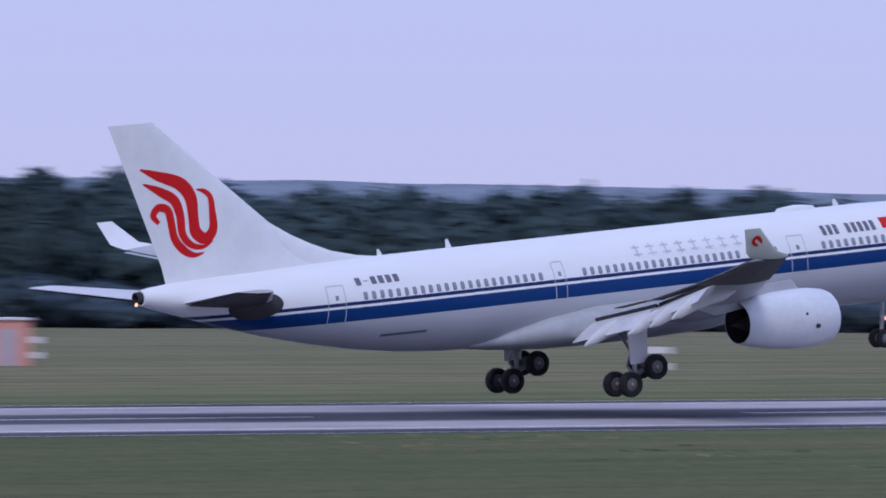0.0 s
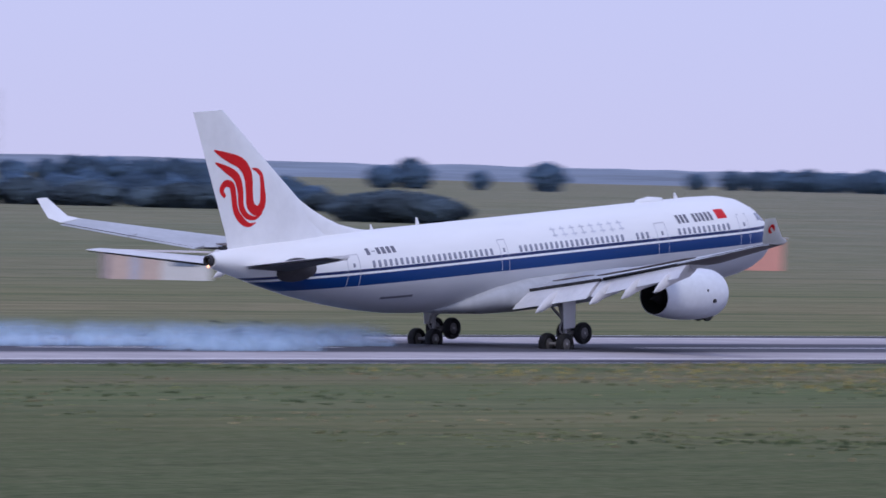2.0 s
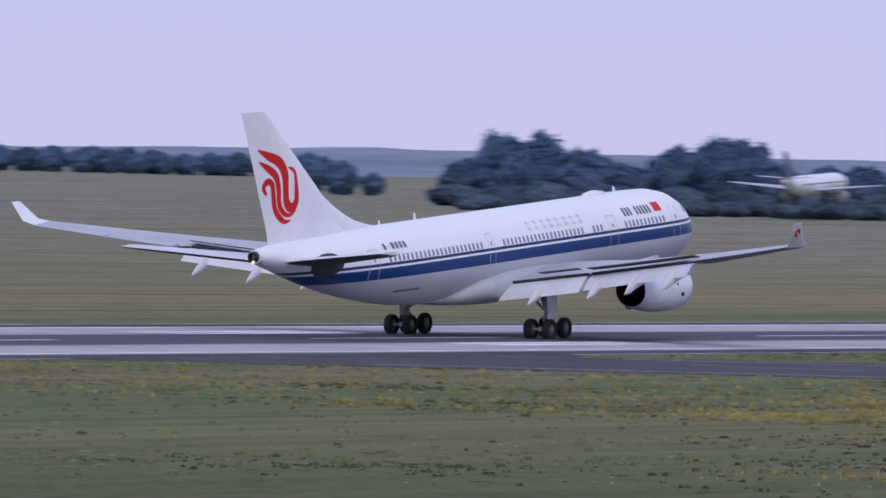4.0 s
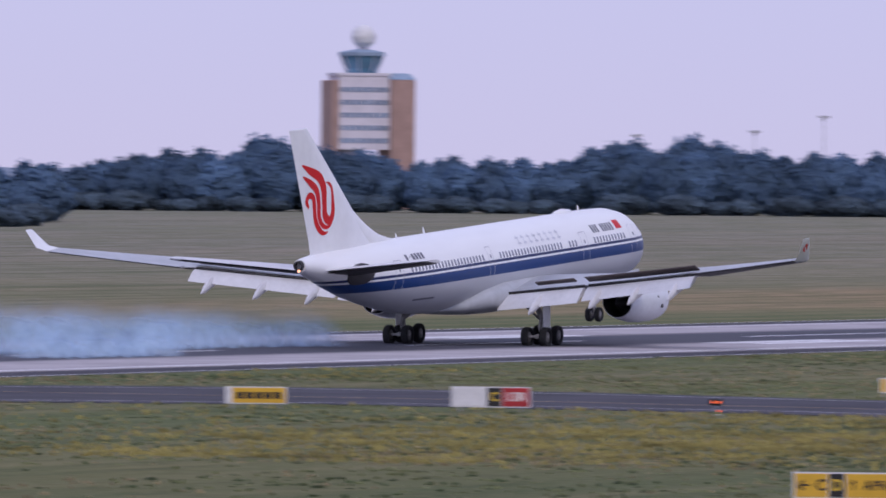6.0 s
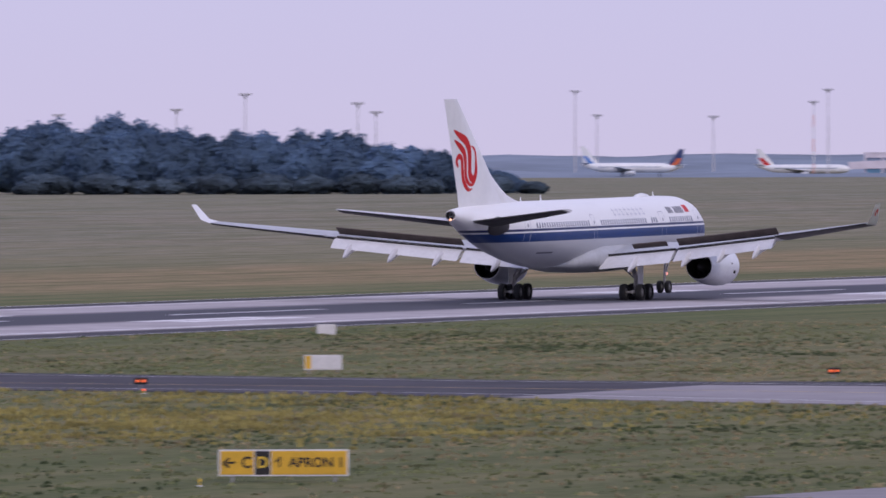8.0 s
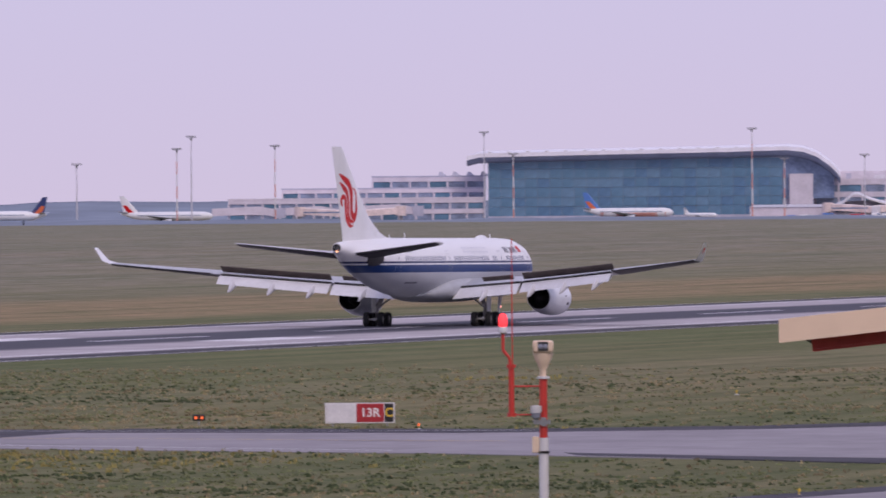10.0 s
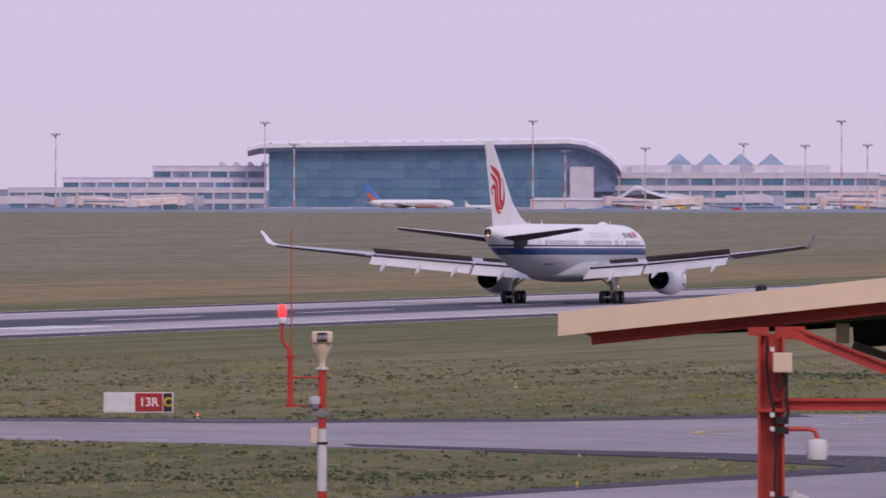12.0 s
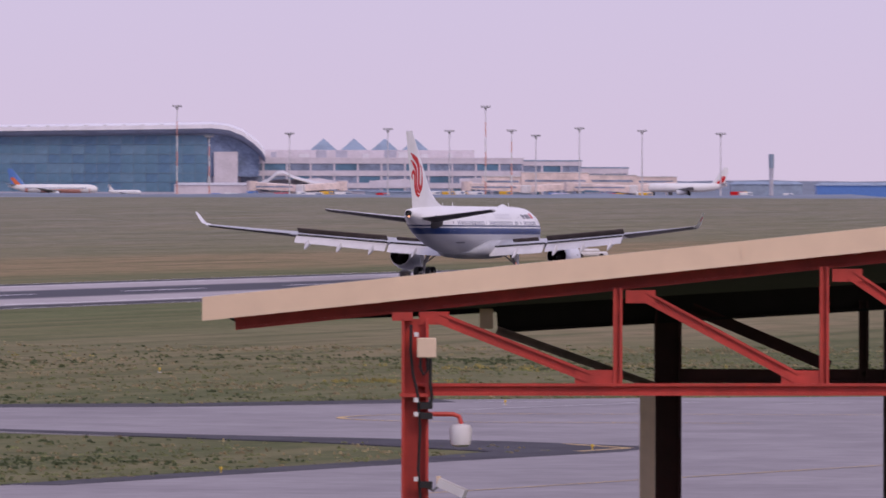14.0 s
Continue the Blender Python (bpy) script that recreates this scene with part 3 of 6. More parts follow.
def make_airliner():
    plane = empty("airliner", "white twin-engine airliner with blue cheatlines and red tail emblem, landing", "airplane")
    fus = part("fuselage", body_mesh(), M["livery"], plane, "white fuselage with two blue cheatlines")
    # belly fairing
    bm = bmesh.new()
    n = 24
    loops = []
    for a, hw, bot, top in ((17.0, .6, 3.1, 3.5), (18.2, 2.2, 2.62, 4.1), (20.5, 3.0, 2.36, 4.6), (24, 3.3, 2.28, 4.9), (29, 3.3, 2.28, 4.8), (32, 3.0, 2.36, 4.4), (34.5, 2.3, 2.55, 3.8), (36.5, 1.0, 2.8, 3.1)):
        c, h = (top + bot) / 2, (top - bot) / 2
        loops.append([(ax(a), hw * math.copysign(abs(math.cos(2 * math.pi * i / n)) ** .7, math.cos(2 * math.pi * i / n)), c + h * math.copysign(abs(math.sin(2 * math.pi * i / n)) ** .8, math.sin(2 * math.pi * i / n))) for i in range(n)])
    part("belly_fairing", rings(bm, loops), M["wing"], plane, "bulging grey wing-to-body fairing")
    # fin
    bm = bmesh.new()
    Y = Vector((0, 1, 0))
    foil(bm, [((ax(45.2), 0, 7.9), (ax(55.6), 0, 7.6), 0.86, Y), ((ax(46.5), 0, 9.0), (ax(55.9), 0, 9.0), 0.82, Y), ((ax(55.9), 0, 16.75), (ax(58.75), 0, 16.75), 0.34, Y)])
    fin = part("tail_fin", bm, M["white"], plane, "white tail fin with a red swirling emblem")
    bm = bmesh.new()
    foil(bm, [((ax(le), 0, z), (ax(51), 0, z - .02), th, Y) for le, z, th in ((40.6, 8.2, .5), (43.0, 8.52, .52), (44.6, 8.88, .54), (46.0, 9.4, .56), (47.3, 10.0, .5), (48.62, 10.75, .3))])
    part("fin_fillet", bm, M["white"], plane)

    def emblem(px, py):
        # drawing units of the emblem to metres aft and up
        v = 16.8 - (py - 32 + 1.7 * (px - 385) / 26.55) / 40.7
        u = 58.8 - (px - 385 - .45 * (16.8 - v)) / 26.55
        return u, v
    def fin_half(u, v):
        le = float(np.interp(v, (7.9, 9.0, 16.75), (45.2, 46.5, 55.9)))
        te = float(np.interp(v, (7.6, 9.0, 16.75), (55.6, 55.9, 58.75)))
        th = float(np.interp(v, (7.9, 9.0, 16.75), (.86, .82, .34)))
        return th / 2 * float(np.interp((u - le) / (te - le), (0, .03, .15, .4, .72, 1), (0, .4, .85, 1, .55, 0))) + .015
    strokes = [[(436, 131, 3), (465, 147, 18), (500, 165, 25), (517, 195, 26), (521, 240, 22), (524, 272, 24), (540, 287, 22), (553, 268, 19), (553, 230, 15), (551, 197, 12), (541, 184, 9), (527, 179, 2)],
               [(440, 163, 3), (466, 180, 16), (490, 201, 20), (499, 235, 18), (502, 275, 16), (515, 299, 13), (535, 305, 8), (552, 293, 2)],
               [(464, 250, 8), (455, 233, 13), (464, 216, 15), (479, 222, 16), (484, 250, 16), (489, 285, 16), (503, 310, 16), (520, 322, 10), (537, 317, 2)]]
    for side in (-1, 1):
        bm = bmesh.new()
        for s in strokes:
            pth = [(*emblem(a, b), w / 35.0) for a, b, w in s]
            ribbon(bm, pth, lambda u, v: (ax(u), side * fin_half(u, v), v), 5)
        part("tail_emblem", bm, M["red"], fin, "red swirling bird-like emblem")
    # tailplanes
    for side in (-1, 1):
        bm = bmesh.new()
        up = Vector((0, 0, 1))
        foil(bm, [((ax(49.4), side * .9, 6.62), (ax(55.2), side * .9, 6.98), 0.55, up), ((ax(55.6), side * 9.7, 7.8), (ax(58.0), side * 9.7, 7.95), 0.2, up)])
        stab = part("tailplane", bm, M["flap"], plane, "pale horizontal tailplane")
        # dark plate below the tailplane stands for its shade
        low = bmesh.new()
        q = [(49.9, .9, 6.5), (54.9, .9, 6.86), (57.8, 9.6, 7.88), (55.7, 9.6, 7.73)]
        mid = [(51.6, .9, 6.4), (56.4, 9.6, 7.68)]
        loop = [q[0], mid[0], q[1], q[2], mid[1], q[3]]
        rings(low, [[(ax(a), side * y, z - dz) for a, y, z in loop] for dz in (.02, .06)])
        part("tailplane_underside", low, M["shade_and_seal"], stab, "underside skin with shade put into its colour", smooth=0)
        bm = bmesh.new()
        grid = []
        for k in range(6):
            f = max(k / 5, .02)
            grid.append([skin(51.1 + 1.9 * f * math.cos(2 * math.pi * i / 20), 6.5 + .9 * f * math.sin(2 * math.pi * i / 20), side, .04 if k < 5 else -.1)[0] for i in range(20)])
        rings(bm, grid)
        part("tailplane_seal", bm, M["shade_and_seal"], plane, "dark seal plate where the tailplane enters the body", smooth=0)
    # tail cone exhaust and lamp
    bm = bmesh.new()
    lathe(bm, [(ax(57.38), 0.36), (ax(57.72), 0.33), (ax(57.72), 0.25), (ax(57.4), 0.22)], 16)
    part("tail_exhaust", bm, M["cavity"], plane, "dark exhaust at the tail cone", pose(0, 0, 7.46))
    bm = lathe(bmesh.new(), [(-.06, .02), (-.03, .1), (.03, .1), (.06, .02)], 10)
    part("tail_lamp", bm, M["navlight"], plane, "small lit tail lamp", pose(ax(57.75), -0.1, 7.12))
    # cabin windows, shared mesh, oriented on the skin
    bm = bmesh.new()
    rr = [(0.115, 0.19), (0.13, 0.1), (0.13, -0.1), (0.115, -0.19), (0.06, -0.225), (-.06, -0.225), (-0.115, -0.19), (-0.13, -0.1), (-0.13, 0.1), (-0.115, 0.19), (-.06, .225), (.06, .225)]
    rings(bm, [[(a, b, -0.05) for a, b in rr], [(a, b, 0.012) for a, b in rr]])
    pane = mesh_of("cabin_window", bm, M["pane"], 0)
    for side in (-1, 1):
        for a0, a1 in ((7.4, 12.9), (16.2, 30.0), (32.6, 44.4)):
            k = int((a1 - a0) / 0.535)
            for i in range(k + 1):
                a = a0 + i * 0.535
                if 17.8 < a < 18.8:
                    continue
                p, nrm = skin(a, 6.45, side)
                ex = Vector((1, 0, 0))
                m = Matrix((ex, nrm.cross(ex), nrm)).transposed().to_4x4()
                m.translation = p
                piece("cabin_window", pane, fus, m)
    # doors: fine outlines
    for side in (-1, 1):
        for a, w in ((5.6, 1.1), (14.6, 1.1), (31.3, 0.75), (46.2, 1.1)):
            bm = bmesh.new()
            z0, z1 = 5.0, 7.1
            for q in ((a - w / 2, a - w / 2 + .05, z0, z1), (a + w / 2, a + w / 2 + .05, z0, z1), (a - w / 2, a + w / 2, z0, z0 + .05), (a - w / 2, a + w / 2, z1, z1 + .05)):
                on_skin(bm, *q, side=side, off=.012, nx=1, nz=6)
            part("cabin_door", bm, M["line"], plane, "cabin door outline")
            bm = on_skin(bmesh.new(), a - .1, a + .1, 6.35, 6.6, side=side, off=.014, nx=1, nz=2)
            part("door_window", bm, M["pane"], plane)
    # lettering as plain bars
    for side in (-1, 1):
        for i in range(9):
            if i != 3:
                a = 12.4 - i * 0.44
                part("title_bar", on_skin(bmesh.new(), a - .14, a + .14, 6.95, 7.48, side=side, off=.014, nx=1, nz=3), M["ink"], plane)
        for i in range(8):
            a = 25.6 - i * 1.0
            bm = on_skin(bmesh.new(), a - .28, a + .28, 6.98, 7.07, side=side, off=.014, nx=1, nz=1)
            on_skin(bm, a - .28, a + .28, 7.36, 7.44, side=side, off=.014, nx=1, nz=1)
            on_skin(bm, a - .05, a + .05, 6.9, 7.55, side=side, off=.016, nx=1, nz=3)
            part("title_sign", bm, M["gold"], plane, "pale title sign as plain bars")
        for i in range(6):
            a = 44.6 - i * .5
            part("registration_bar", on_skin(bmesh.new(), a - .17, a + .17, 7.02 + (.18 if i == 1 else 0), 7.42 - (.18 if i == 1 else 0), side=side, off=.014, nx=1, nz=2), M["ink"], plane)
        part("notice_bar", on_skin(bmesh.new(), 40.3, 43.2, 4.12, 4.26, side=side, off=.014, nx=4, nz=1), M["ink"], plane)
        part("flag", on_skin(bmesh.new(), 7.2, 8.25, 7.0, 7.58, side=side, off=.014, nx=2, nz=3), M["red"], plane, "small red flag")
    # cockpit panes
    for side in (-1, 1):
        for a0, a1, z0, z1 in ((1.75, 2.3, 6.45, 6.95), (2.36, 2.95, 6.5, 7.1), (3.0, 3.6, 6.6, 7.05)):
            bm = on_skin(bmesh.new(), a0, a1, z0, z1, side=side, off=.014, nx=2, nz=3)
            part("cockpit_window", bm, M["pane"], plane, "dark cockpit window")
    # roof antennas and dome
    for a, h, l in ((9.3, .4, .5), (36.5, .5, .45), (41.2, .35, .4)):
        bm = foil(bmesh.new(), [((ax(a), 0, 8.3), (ax(a + l), 0, 8.3), .06, Y), ((ax(a + l * .6), 0, 8.35 + h), (ax(a + l), 0, 8.35 + h), .03, Y)])
        part("antenna", bm, M["white"], plane, "small blade antenna")
    bm = lathe(bmesh.new(), [(-1.5, .02), (-1.2, .3), (0, .42), (1.2, .3), (1.5, .02)], 14)
    part("antenna_dome", bm, M["white"], plane, "low white antenna dome", pose(ax(12.5), 0, 8.25))
    # nose gear
    tyre, rim = wheel_mesh(0.70, 0.52)
    nt_, nr_ = wheel_mesh(0.53, 0.38)
    bm = bmesh.new()
    tube(bm, (ax(6.6), 0, 3.0), (ax(6.9), 0, 0.66), 0.12, 0.1)
    tube(bm, (ax(5.6), 0, 2.9), (ax(6.8), 0, 1.5), 0.07)
    tube(bm, (ax(6.9), -.5, .64), (ax(6.9), .5, .64), 0.07)
    ng = part("nose_gear_leg", bm, M["strut"], plane, "grey nose gear leg")
    for v in (-.36, .36):
        piece("nose_wheel", nt_, ng, pose(ax(6.9), v, .65, 0, 0, 90))
        piece("rim", nr_, ng, pose(ax(6.9), v, .65, 0, 0, 90))
    bm = lathe(bmesh.new(), [(-.04, .02), (-.02, .1), (.03, .1), (.04, .02)], 10)
    part("taxi_lamp", bm, glow("taxi_lamp_glow", (1.0, .35, .28), 1.6), ng, "lit lamp on the nose gear", pose(ax(6.55), -.1, 1.75))
    bogies = [make_main_gear(plane, s, tyre, rim) for s in (-1, 1)]
    wings = [make_wing(plane, s) for s in (-1, 1)]
    return plane, bogies, wings


airliner, bogies, wings = make_airliner()
# seconds, x, y, height, nose-up pitch, heading off the runway's line
AIRLINER_ROWS = [
    (0, 346.6, 309.6, 1.6, 5.1, 0.3),
    (0.5, 377.9, 310.6, 1.2, 3.9, 0.6),
    (1, 407.8, 310.1, 0.6, 3.55, 0.8),
    (1.5, 438.6, 311.23, 0.42, 4.5, 0.87),
    (2, 468.9, 313.76, 0, 4.22, 0.9),
    (2.5, 496.4, 313.63, 0, 4.28, 0.9),
    (3, 520.8, 313.5, 0, 4.33, 0.9),
    (3.5, 543.4, 313.37, 0, 4.39, 0.9),
    (4, 565, 313.24, 0, 4.44, 0.9),
    (4.5, 586.8, 313.11, 0, 4.5, 0.9),
    (5, 608.6, 311.28, 0, 4.13, 0.9),
    (5.5, 634.3, 309.96, 0, 3.62, 0.9),
    (6, 667.8, 309.6, 0, 3.48, 0.9),
    (6.5, 700.5, 309.91, 0, 3.17, 0.9),
    (7, 734.8, 310.2, 0, 2.19, 0.9),
    (9.5, 901, 310.62, 0, -0.35, 1),
    (10, 933, 311, 0, -0.35, 1.02),
    (10.5, 964, 311.44, 0, -0.35, 1.04),
    (11, 995, 311.6, 0, -0.35, 1.07),
    (11.5, 1021.5, 311.12, 0, -0.35, 1.09),
    (12, 1048.7, 310.63, 0, -0.35, 1.11),
    (12.5, 1076.5, 310.97, 0, -0.35, 1.13),
    (13, 1107.9, 311.89, 0, -0.35, 1.16),
    (13.5, 1135.2, 312.04, 0, -0.35, 1.18),
    (14, 1160.9, 312.2, 0, -0.35, 1.2),
]


def motions():
    walk(airliner, [(t, pose(x, y, z, 0, -pitch, yaw)) for t, x, y, z, pitch, yaw in AIRLINER_ROWS])
    # the bogies hang nose-up until the weight is on them
    for b, base in bogies:
        walk(b, [(t, base @ pose(0, 0, 0, 0, -a, 0)) for t, a in ((0, 24), (1.3, 24), (2.0, 17), (2.7, 8), (4.2, -1), (7, 0), (14, 0))])
    # the wings bend up under lift and settle
    for (w, root, sp, ail), side in zip(wings, (-1, 1)):
        walk(w, [(t, Matrix.Translation(root) @ pose(0, 0, 0, side * a, 0, 0)) for t, a in ((0, 4.0), (1, 3.2), (2, 3.6), (4.5, 2.1), (5.5, 1.6), (6.2, 1.2), (7, 1.0), (9.5, -0.35), (14, -0.55))])
        for s, base in sp:
            walk(s, [(t, base @ pose(0, 0, 0, 0, -a, 0)) for t, a in ((0, 1), (2.6, 1), (4.3, 13), (4.8, 15), (5.6, 17), (6.4, 33), (7, 38), (14, 38))])
        # the ailerons droop on the approach and rise with the spoilers
        for s, base in ail:
            walk(s, [(t, base @ pose(0, 0, 0, 0, -a, 0)) for t, a in ((0, -5), (2.2, -4), (4.3, 3), (6, 5), (14, 5))])
    smoke_motions()


# ---- taxiway, apron and their markings ----
def inside(x, y, poly):
    hit = False
    for (x0, y0), (x1, y1) in zip(poly, poly[1:] + poly[:1]):
        if (y0 > y) != (y1 > y) and x < (x1 - x0) * (y - y0) / (y1 - y0) + x0:
            hit = not hit
    return hit


TAXI_FAR = [(464, 281), (473, 263), (484, 246), (490, 236), (489, 212), (482, 190), (518, 190), (519, 205), (528, 238), (527, 256), (521, 267), (513, 275), (522, 281)]
TAXI_NEAR = [(482, 190), (476, 176), (469, 156), (460, 141), (452, 124), (447, 117), (440, 114.5), (425, 116.5), (387, 122), (345, 127), (330, 60),
             (380, -60), (900, -60), (900, 70), (640, 100), (556, 124), (538, 148), (524, 156), (517, 168), (518, 190)]
sheet("taxiway", TAXI_FAR, M["asphalt"], 0.03, "dark asphalt taxiway leading off the runway")
sheet("apron", TAXI_NEAR, M["taxiway"], 0.034, "worn grey apron and taxiway")
sheet("apron_edge", [(470, 150), (463, 138), (456, 121), (449, 112), (440.5, 111.5), (424, 114.6), (386, 120.2), (386, 122.6), (425, 117.6), (439, 117), (450, 127), (465.5, 148)], M["asphalt"], 0.046,
      "dark asphalt edge round the grass island")

sheet("taxiway_shoulder", [(511, 190), (510, 168), (518, 154), (533, 144), (540, 147), (525, 157), (518.5, 168), (519.5, 190)], M["asphalt"], 0.048, "dark asphalt shoulder along the taxiway's far edge")


def line_mesh(bm, pts, w, z):
    pts = [Vector((x, y, z)) for x, y in pts]
    rows = []
    for i, p in enumerate(pts):
        d = (pts[min(i + 1, len(pts) - 1)] - pts[max(i - 1, 0)]).normalized()
        s = Vector((-d.y, d.x, 0)) * w / 2
        rows.append((bm.verts.new(p + s), bm.verts.new(p - s)))
    for a, b in zip(rows, rows[1:]):
        bm.faces.new((a[0], b[0], b[1], a[1]))


def arc(cx, cy, r, a0, a1, n=16):
    return [(cx + r * math.cos(radians(a0 + (a1 - a0) * i / n)), cy + r * math.sin(radians(a0 + (a1 - a0) * i / n))) for i in range(n + 1)]


def make_taxi_lines():
    bm = bmesh.new()
    line_mesh(bm, [(503, 262), (505, 236), (501, 205), (497, 180), (492, 160)], 0.35, 0.056)
    line_mesh(bm, [(513, 112)] + arc(499, 131.5, 9, 0, 180) + [(492, 118)], 0.4, 0.056)
    line_mesh(bm, [(380, 104), (400, 100.5), (423, 96), (470, 88)], 0.22, 0.056)
    line_mesh(bm, [(440, 113.4), (446, 112.6), (452, 117)], 0.5, 0.056)
    tagged(new("taxi_line", mesh_of("taxi_line", bm, M["yellow_line"], 0)), "faded yellow taxi guide lines on the apron", "marking", kind="structure")
    bm = bmesh.new()
    for k in range(8):
        line_mesh(bm, [(533 + k * 1.0, 143 - k * 8), (536 + k * 1.0, 139.5 - k * 8)], 0.3, 0.056)
    line_mesh(bm, [(515, 139), (535, 134)], 0.25, 0.056)
    line_mesh(bm, [(476, 268), (488, 246), (494, 232), (493, 210), (486, 188), (474, 160)], 0.3, 0.056)
    line_mesh(bm, [(512, 272), (523, 252), (523, 236), (515, 204), (513, 180), (515, 166)], 0.3, 0.056)
    tagged(new("apron_line", mesh_of("apron_line", bm, M["marking"], 0)), "thin worn white lines on the apron", "marking", kind="structure")


make_taxi_lines()

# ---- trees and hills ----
# tree and hedge leaves are blued: distance haze put into their colour
M["leaf"] = mat("hazed_tree_leaves", (0.160, 0.250, 0.375), 0.9, vary=0.15, scale=6, rnd=0.25)
M["leaf2"] = mat("hazed_hedge_leaves", (0.15, 0.21, 0.27), 0.9, vary=0.3, scale=5, rnd=0.2)
M["bark"] = mat("bark", (0.06, 0.045, 0.035), 0.95, vary=0.3, scale=0.6)
# hills are paler and bluer, with haze put into the colour
M["hill"] = mat("hazed_wooded_hill", (0.20, 0.24, 0.30), 0.95, vary=0.15, scale=160)


def leafy(m):
    nt = m.node_tree
    b = nt.nodes["Principled BSDF"]
    out = nt.nodes["Material Output"]
    tl = nt.nodes.new("ShaderNodeBsdfTranslucent")
    mx = nt.nodes.new("ShaderNodeMixShader")
    mx.inputs[0].default_value = 0.5
    nt.links.new(b.inputs["Base Color"].links[0].from_socket, tl.inputs[0])
    nt.links.new(b.outputs[0], mx.inputs[1])
    nt.links.new(tl.outputs[0], mx.inputs[2])
    nt.links.new(mx.outputs[0], out.inputs[0])


leafy(M["leaf"])
leafy(M["leaf2"])


def crown_mesh(name, h, w, seed, count, leaf, material):
    """An uneven crown: a bulging core with hollows, clothed all over in small leaf sprays."""
    rnd = random.Random(seed)
    off = Vector((seed * 3.7, seed * 1.3, 0))

    def reach(d):
        k = 1 + .34 * noise.noise(d * 1.9 + off) + .20 * noise.noise(d * 4.3 + off) + .08 * noise.noise(d * 9 + off)
        wide = 1 - .18 * max(d.z, 0) - .10 * max(-d.z, 0)
        return Vector((d.x * w * .50 * wide * k, d.y * w * .50 * wide * k, h * .48 + d.z * h * .465 * k))
    co, fa = [], []
    core = bmesh.new()
    bmesh.ops.create_icosphere(core, subdivisions=4, radius=1)
    core.verts.ensure_lookup_table()
    for v in core.verts:
        q = reach(v.co.normalized())
        q.x, q.y = q.x * .94, q.y * .94
        q.z = max(h * .5 + (q.z - h * .5) * .95, h * .03)
        co.append(q)
    fa += [tuple(v.index for v in fc.verts) for fc in core.faces]
    core.free()
    for _ in range(count):
        d = Vector((rnd.gauss(0, 1), rnd.gauss(0, 1), rnd.gauss(0, 1))).normalized()
        p = reach(d)
        p = Vector((p.x, p.y, h * .5 + (p.z - h * .5))) * rnd.uniform(.96, 1.04)
        p.z = max(p.z, h * .05)
        # the sprays lie in the crown's outer skin, tipped up a little
        nrm = (d + Vector((rnd.gauss(0, .4), rnd.gauss(0, .4), .3 + rnd.gauss(0, .4)))).normalized()
        u = nrm.cross(Vector((rnd.gauss(0, 1), rnd.gauss(0, 1), rnd.gauss(0, 1)))).normalized()
        v = nrm.cross(u) * leaf * rnd.uniform(.5, .95)
        u = u * leaf * rnd.uniform(.6, 1.15)
        k = len(co)
        co += [p - u, p - v * .7, p + u, p + v]
        fa.append((k, k + 1, k + 2, k + 3))
    me = bpy.data.meshes.new(name)
    me.from_pydata([tuple(c) for c in co], [], fa)
    me.materials.append(material)
    return me


def trunk_mesh(h, seed):
    rnd = random.Random(seed)
    bm = bmesh.new()
    tube(bm, (0, 0, -.5), (0, 0, h * .55), h * .028, h * .014, 7)
    for _ in range(5):
        a = rnd.uniform(0, 6.28)
        z = h * rnd.uniform(.2, .5)
        tube(bm, (0, 0, z), (math.cos(a) * h * .2, math.sin(a) * h * .2, z + h * .22), h * .012, h * .005, 5)
    return mesh_of("trunk", bm, M["bark"])


TREES = []
for i, (h, w) in enumerate(((14, 12), (11, 11), (17, 13), (9, 9))):
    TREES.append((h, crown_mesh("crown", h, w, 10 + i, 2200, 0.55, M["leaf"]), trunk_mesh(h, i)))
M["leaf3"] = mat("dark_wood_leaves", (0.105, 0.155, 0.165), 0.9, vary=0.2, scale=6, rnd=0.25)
leafy(M["leaf3"])
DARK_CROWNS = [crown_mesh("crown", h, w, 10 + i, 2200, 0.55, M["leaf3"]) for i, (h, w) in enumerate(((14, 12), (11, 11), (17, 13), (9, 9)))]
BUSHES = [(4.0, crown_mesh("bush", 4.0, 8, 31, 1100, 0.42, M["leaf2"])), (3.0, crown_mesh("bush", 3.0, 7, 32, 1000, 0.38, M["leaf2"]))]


def tree(p, height, group):
    k = min(range(4), key=lambda i: abs(TREES[i][0] - height) + random.uniform(0, 2.5))
    h, cm, tm = TREES[k]
    if group.startswith("dark wood"):
        cm = DARK_CROWNS[k]
    s = height / h
    ob = empty("tree", "dark broad-leaved tree in the woodland belt on the airfield", "tree", group, pose(p.x, p.y, ground_z(p.x, p.y), 0, 0, random.uniform(0, 360)))
    for nme, me in (("trunk", tm), ("crown", cm)):
        piece(nme, me, ob, Matrix.Diagonal((s * random.uniform(.9, 1.25), s * random.uniform(.9, 1.25), s, 1)))


def bush(p, height, group):
    h, me = random.choice(BUSHES)
    ob = new("bush", me)
    s = height / h
    ob.matrix_basis = pose(p.x, p.y, ground_z(p.x, p.y) - .2, 0, 0, random.uniform(0, 360)) @ Matrix.Diagonal((s, s, s, 1))
    tagged(ob, "low dark green bush at the meadow's edge", "bush", group)


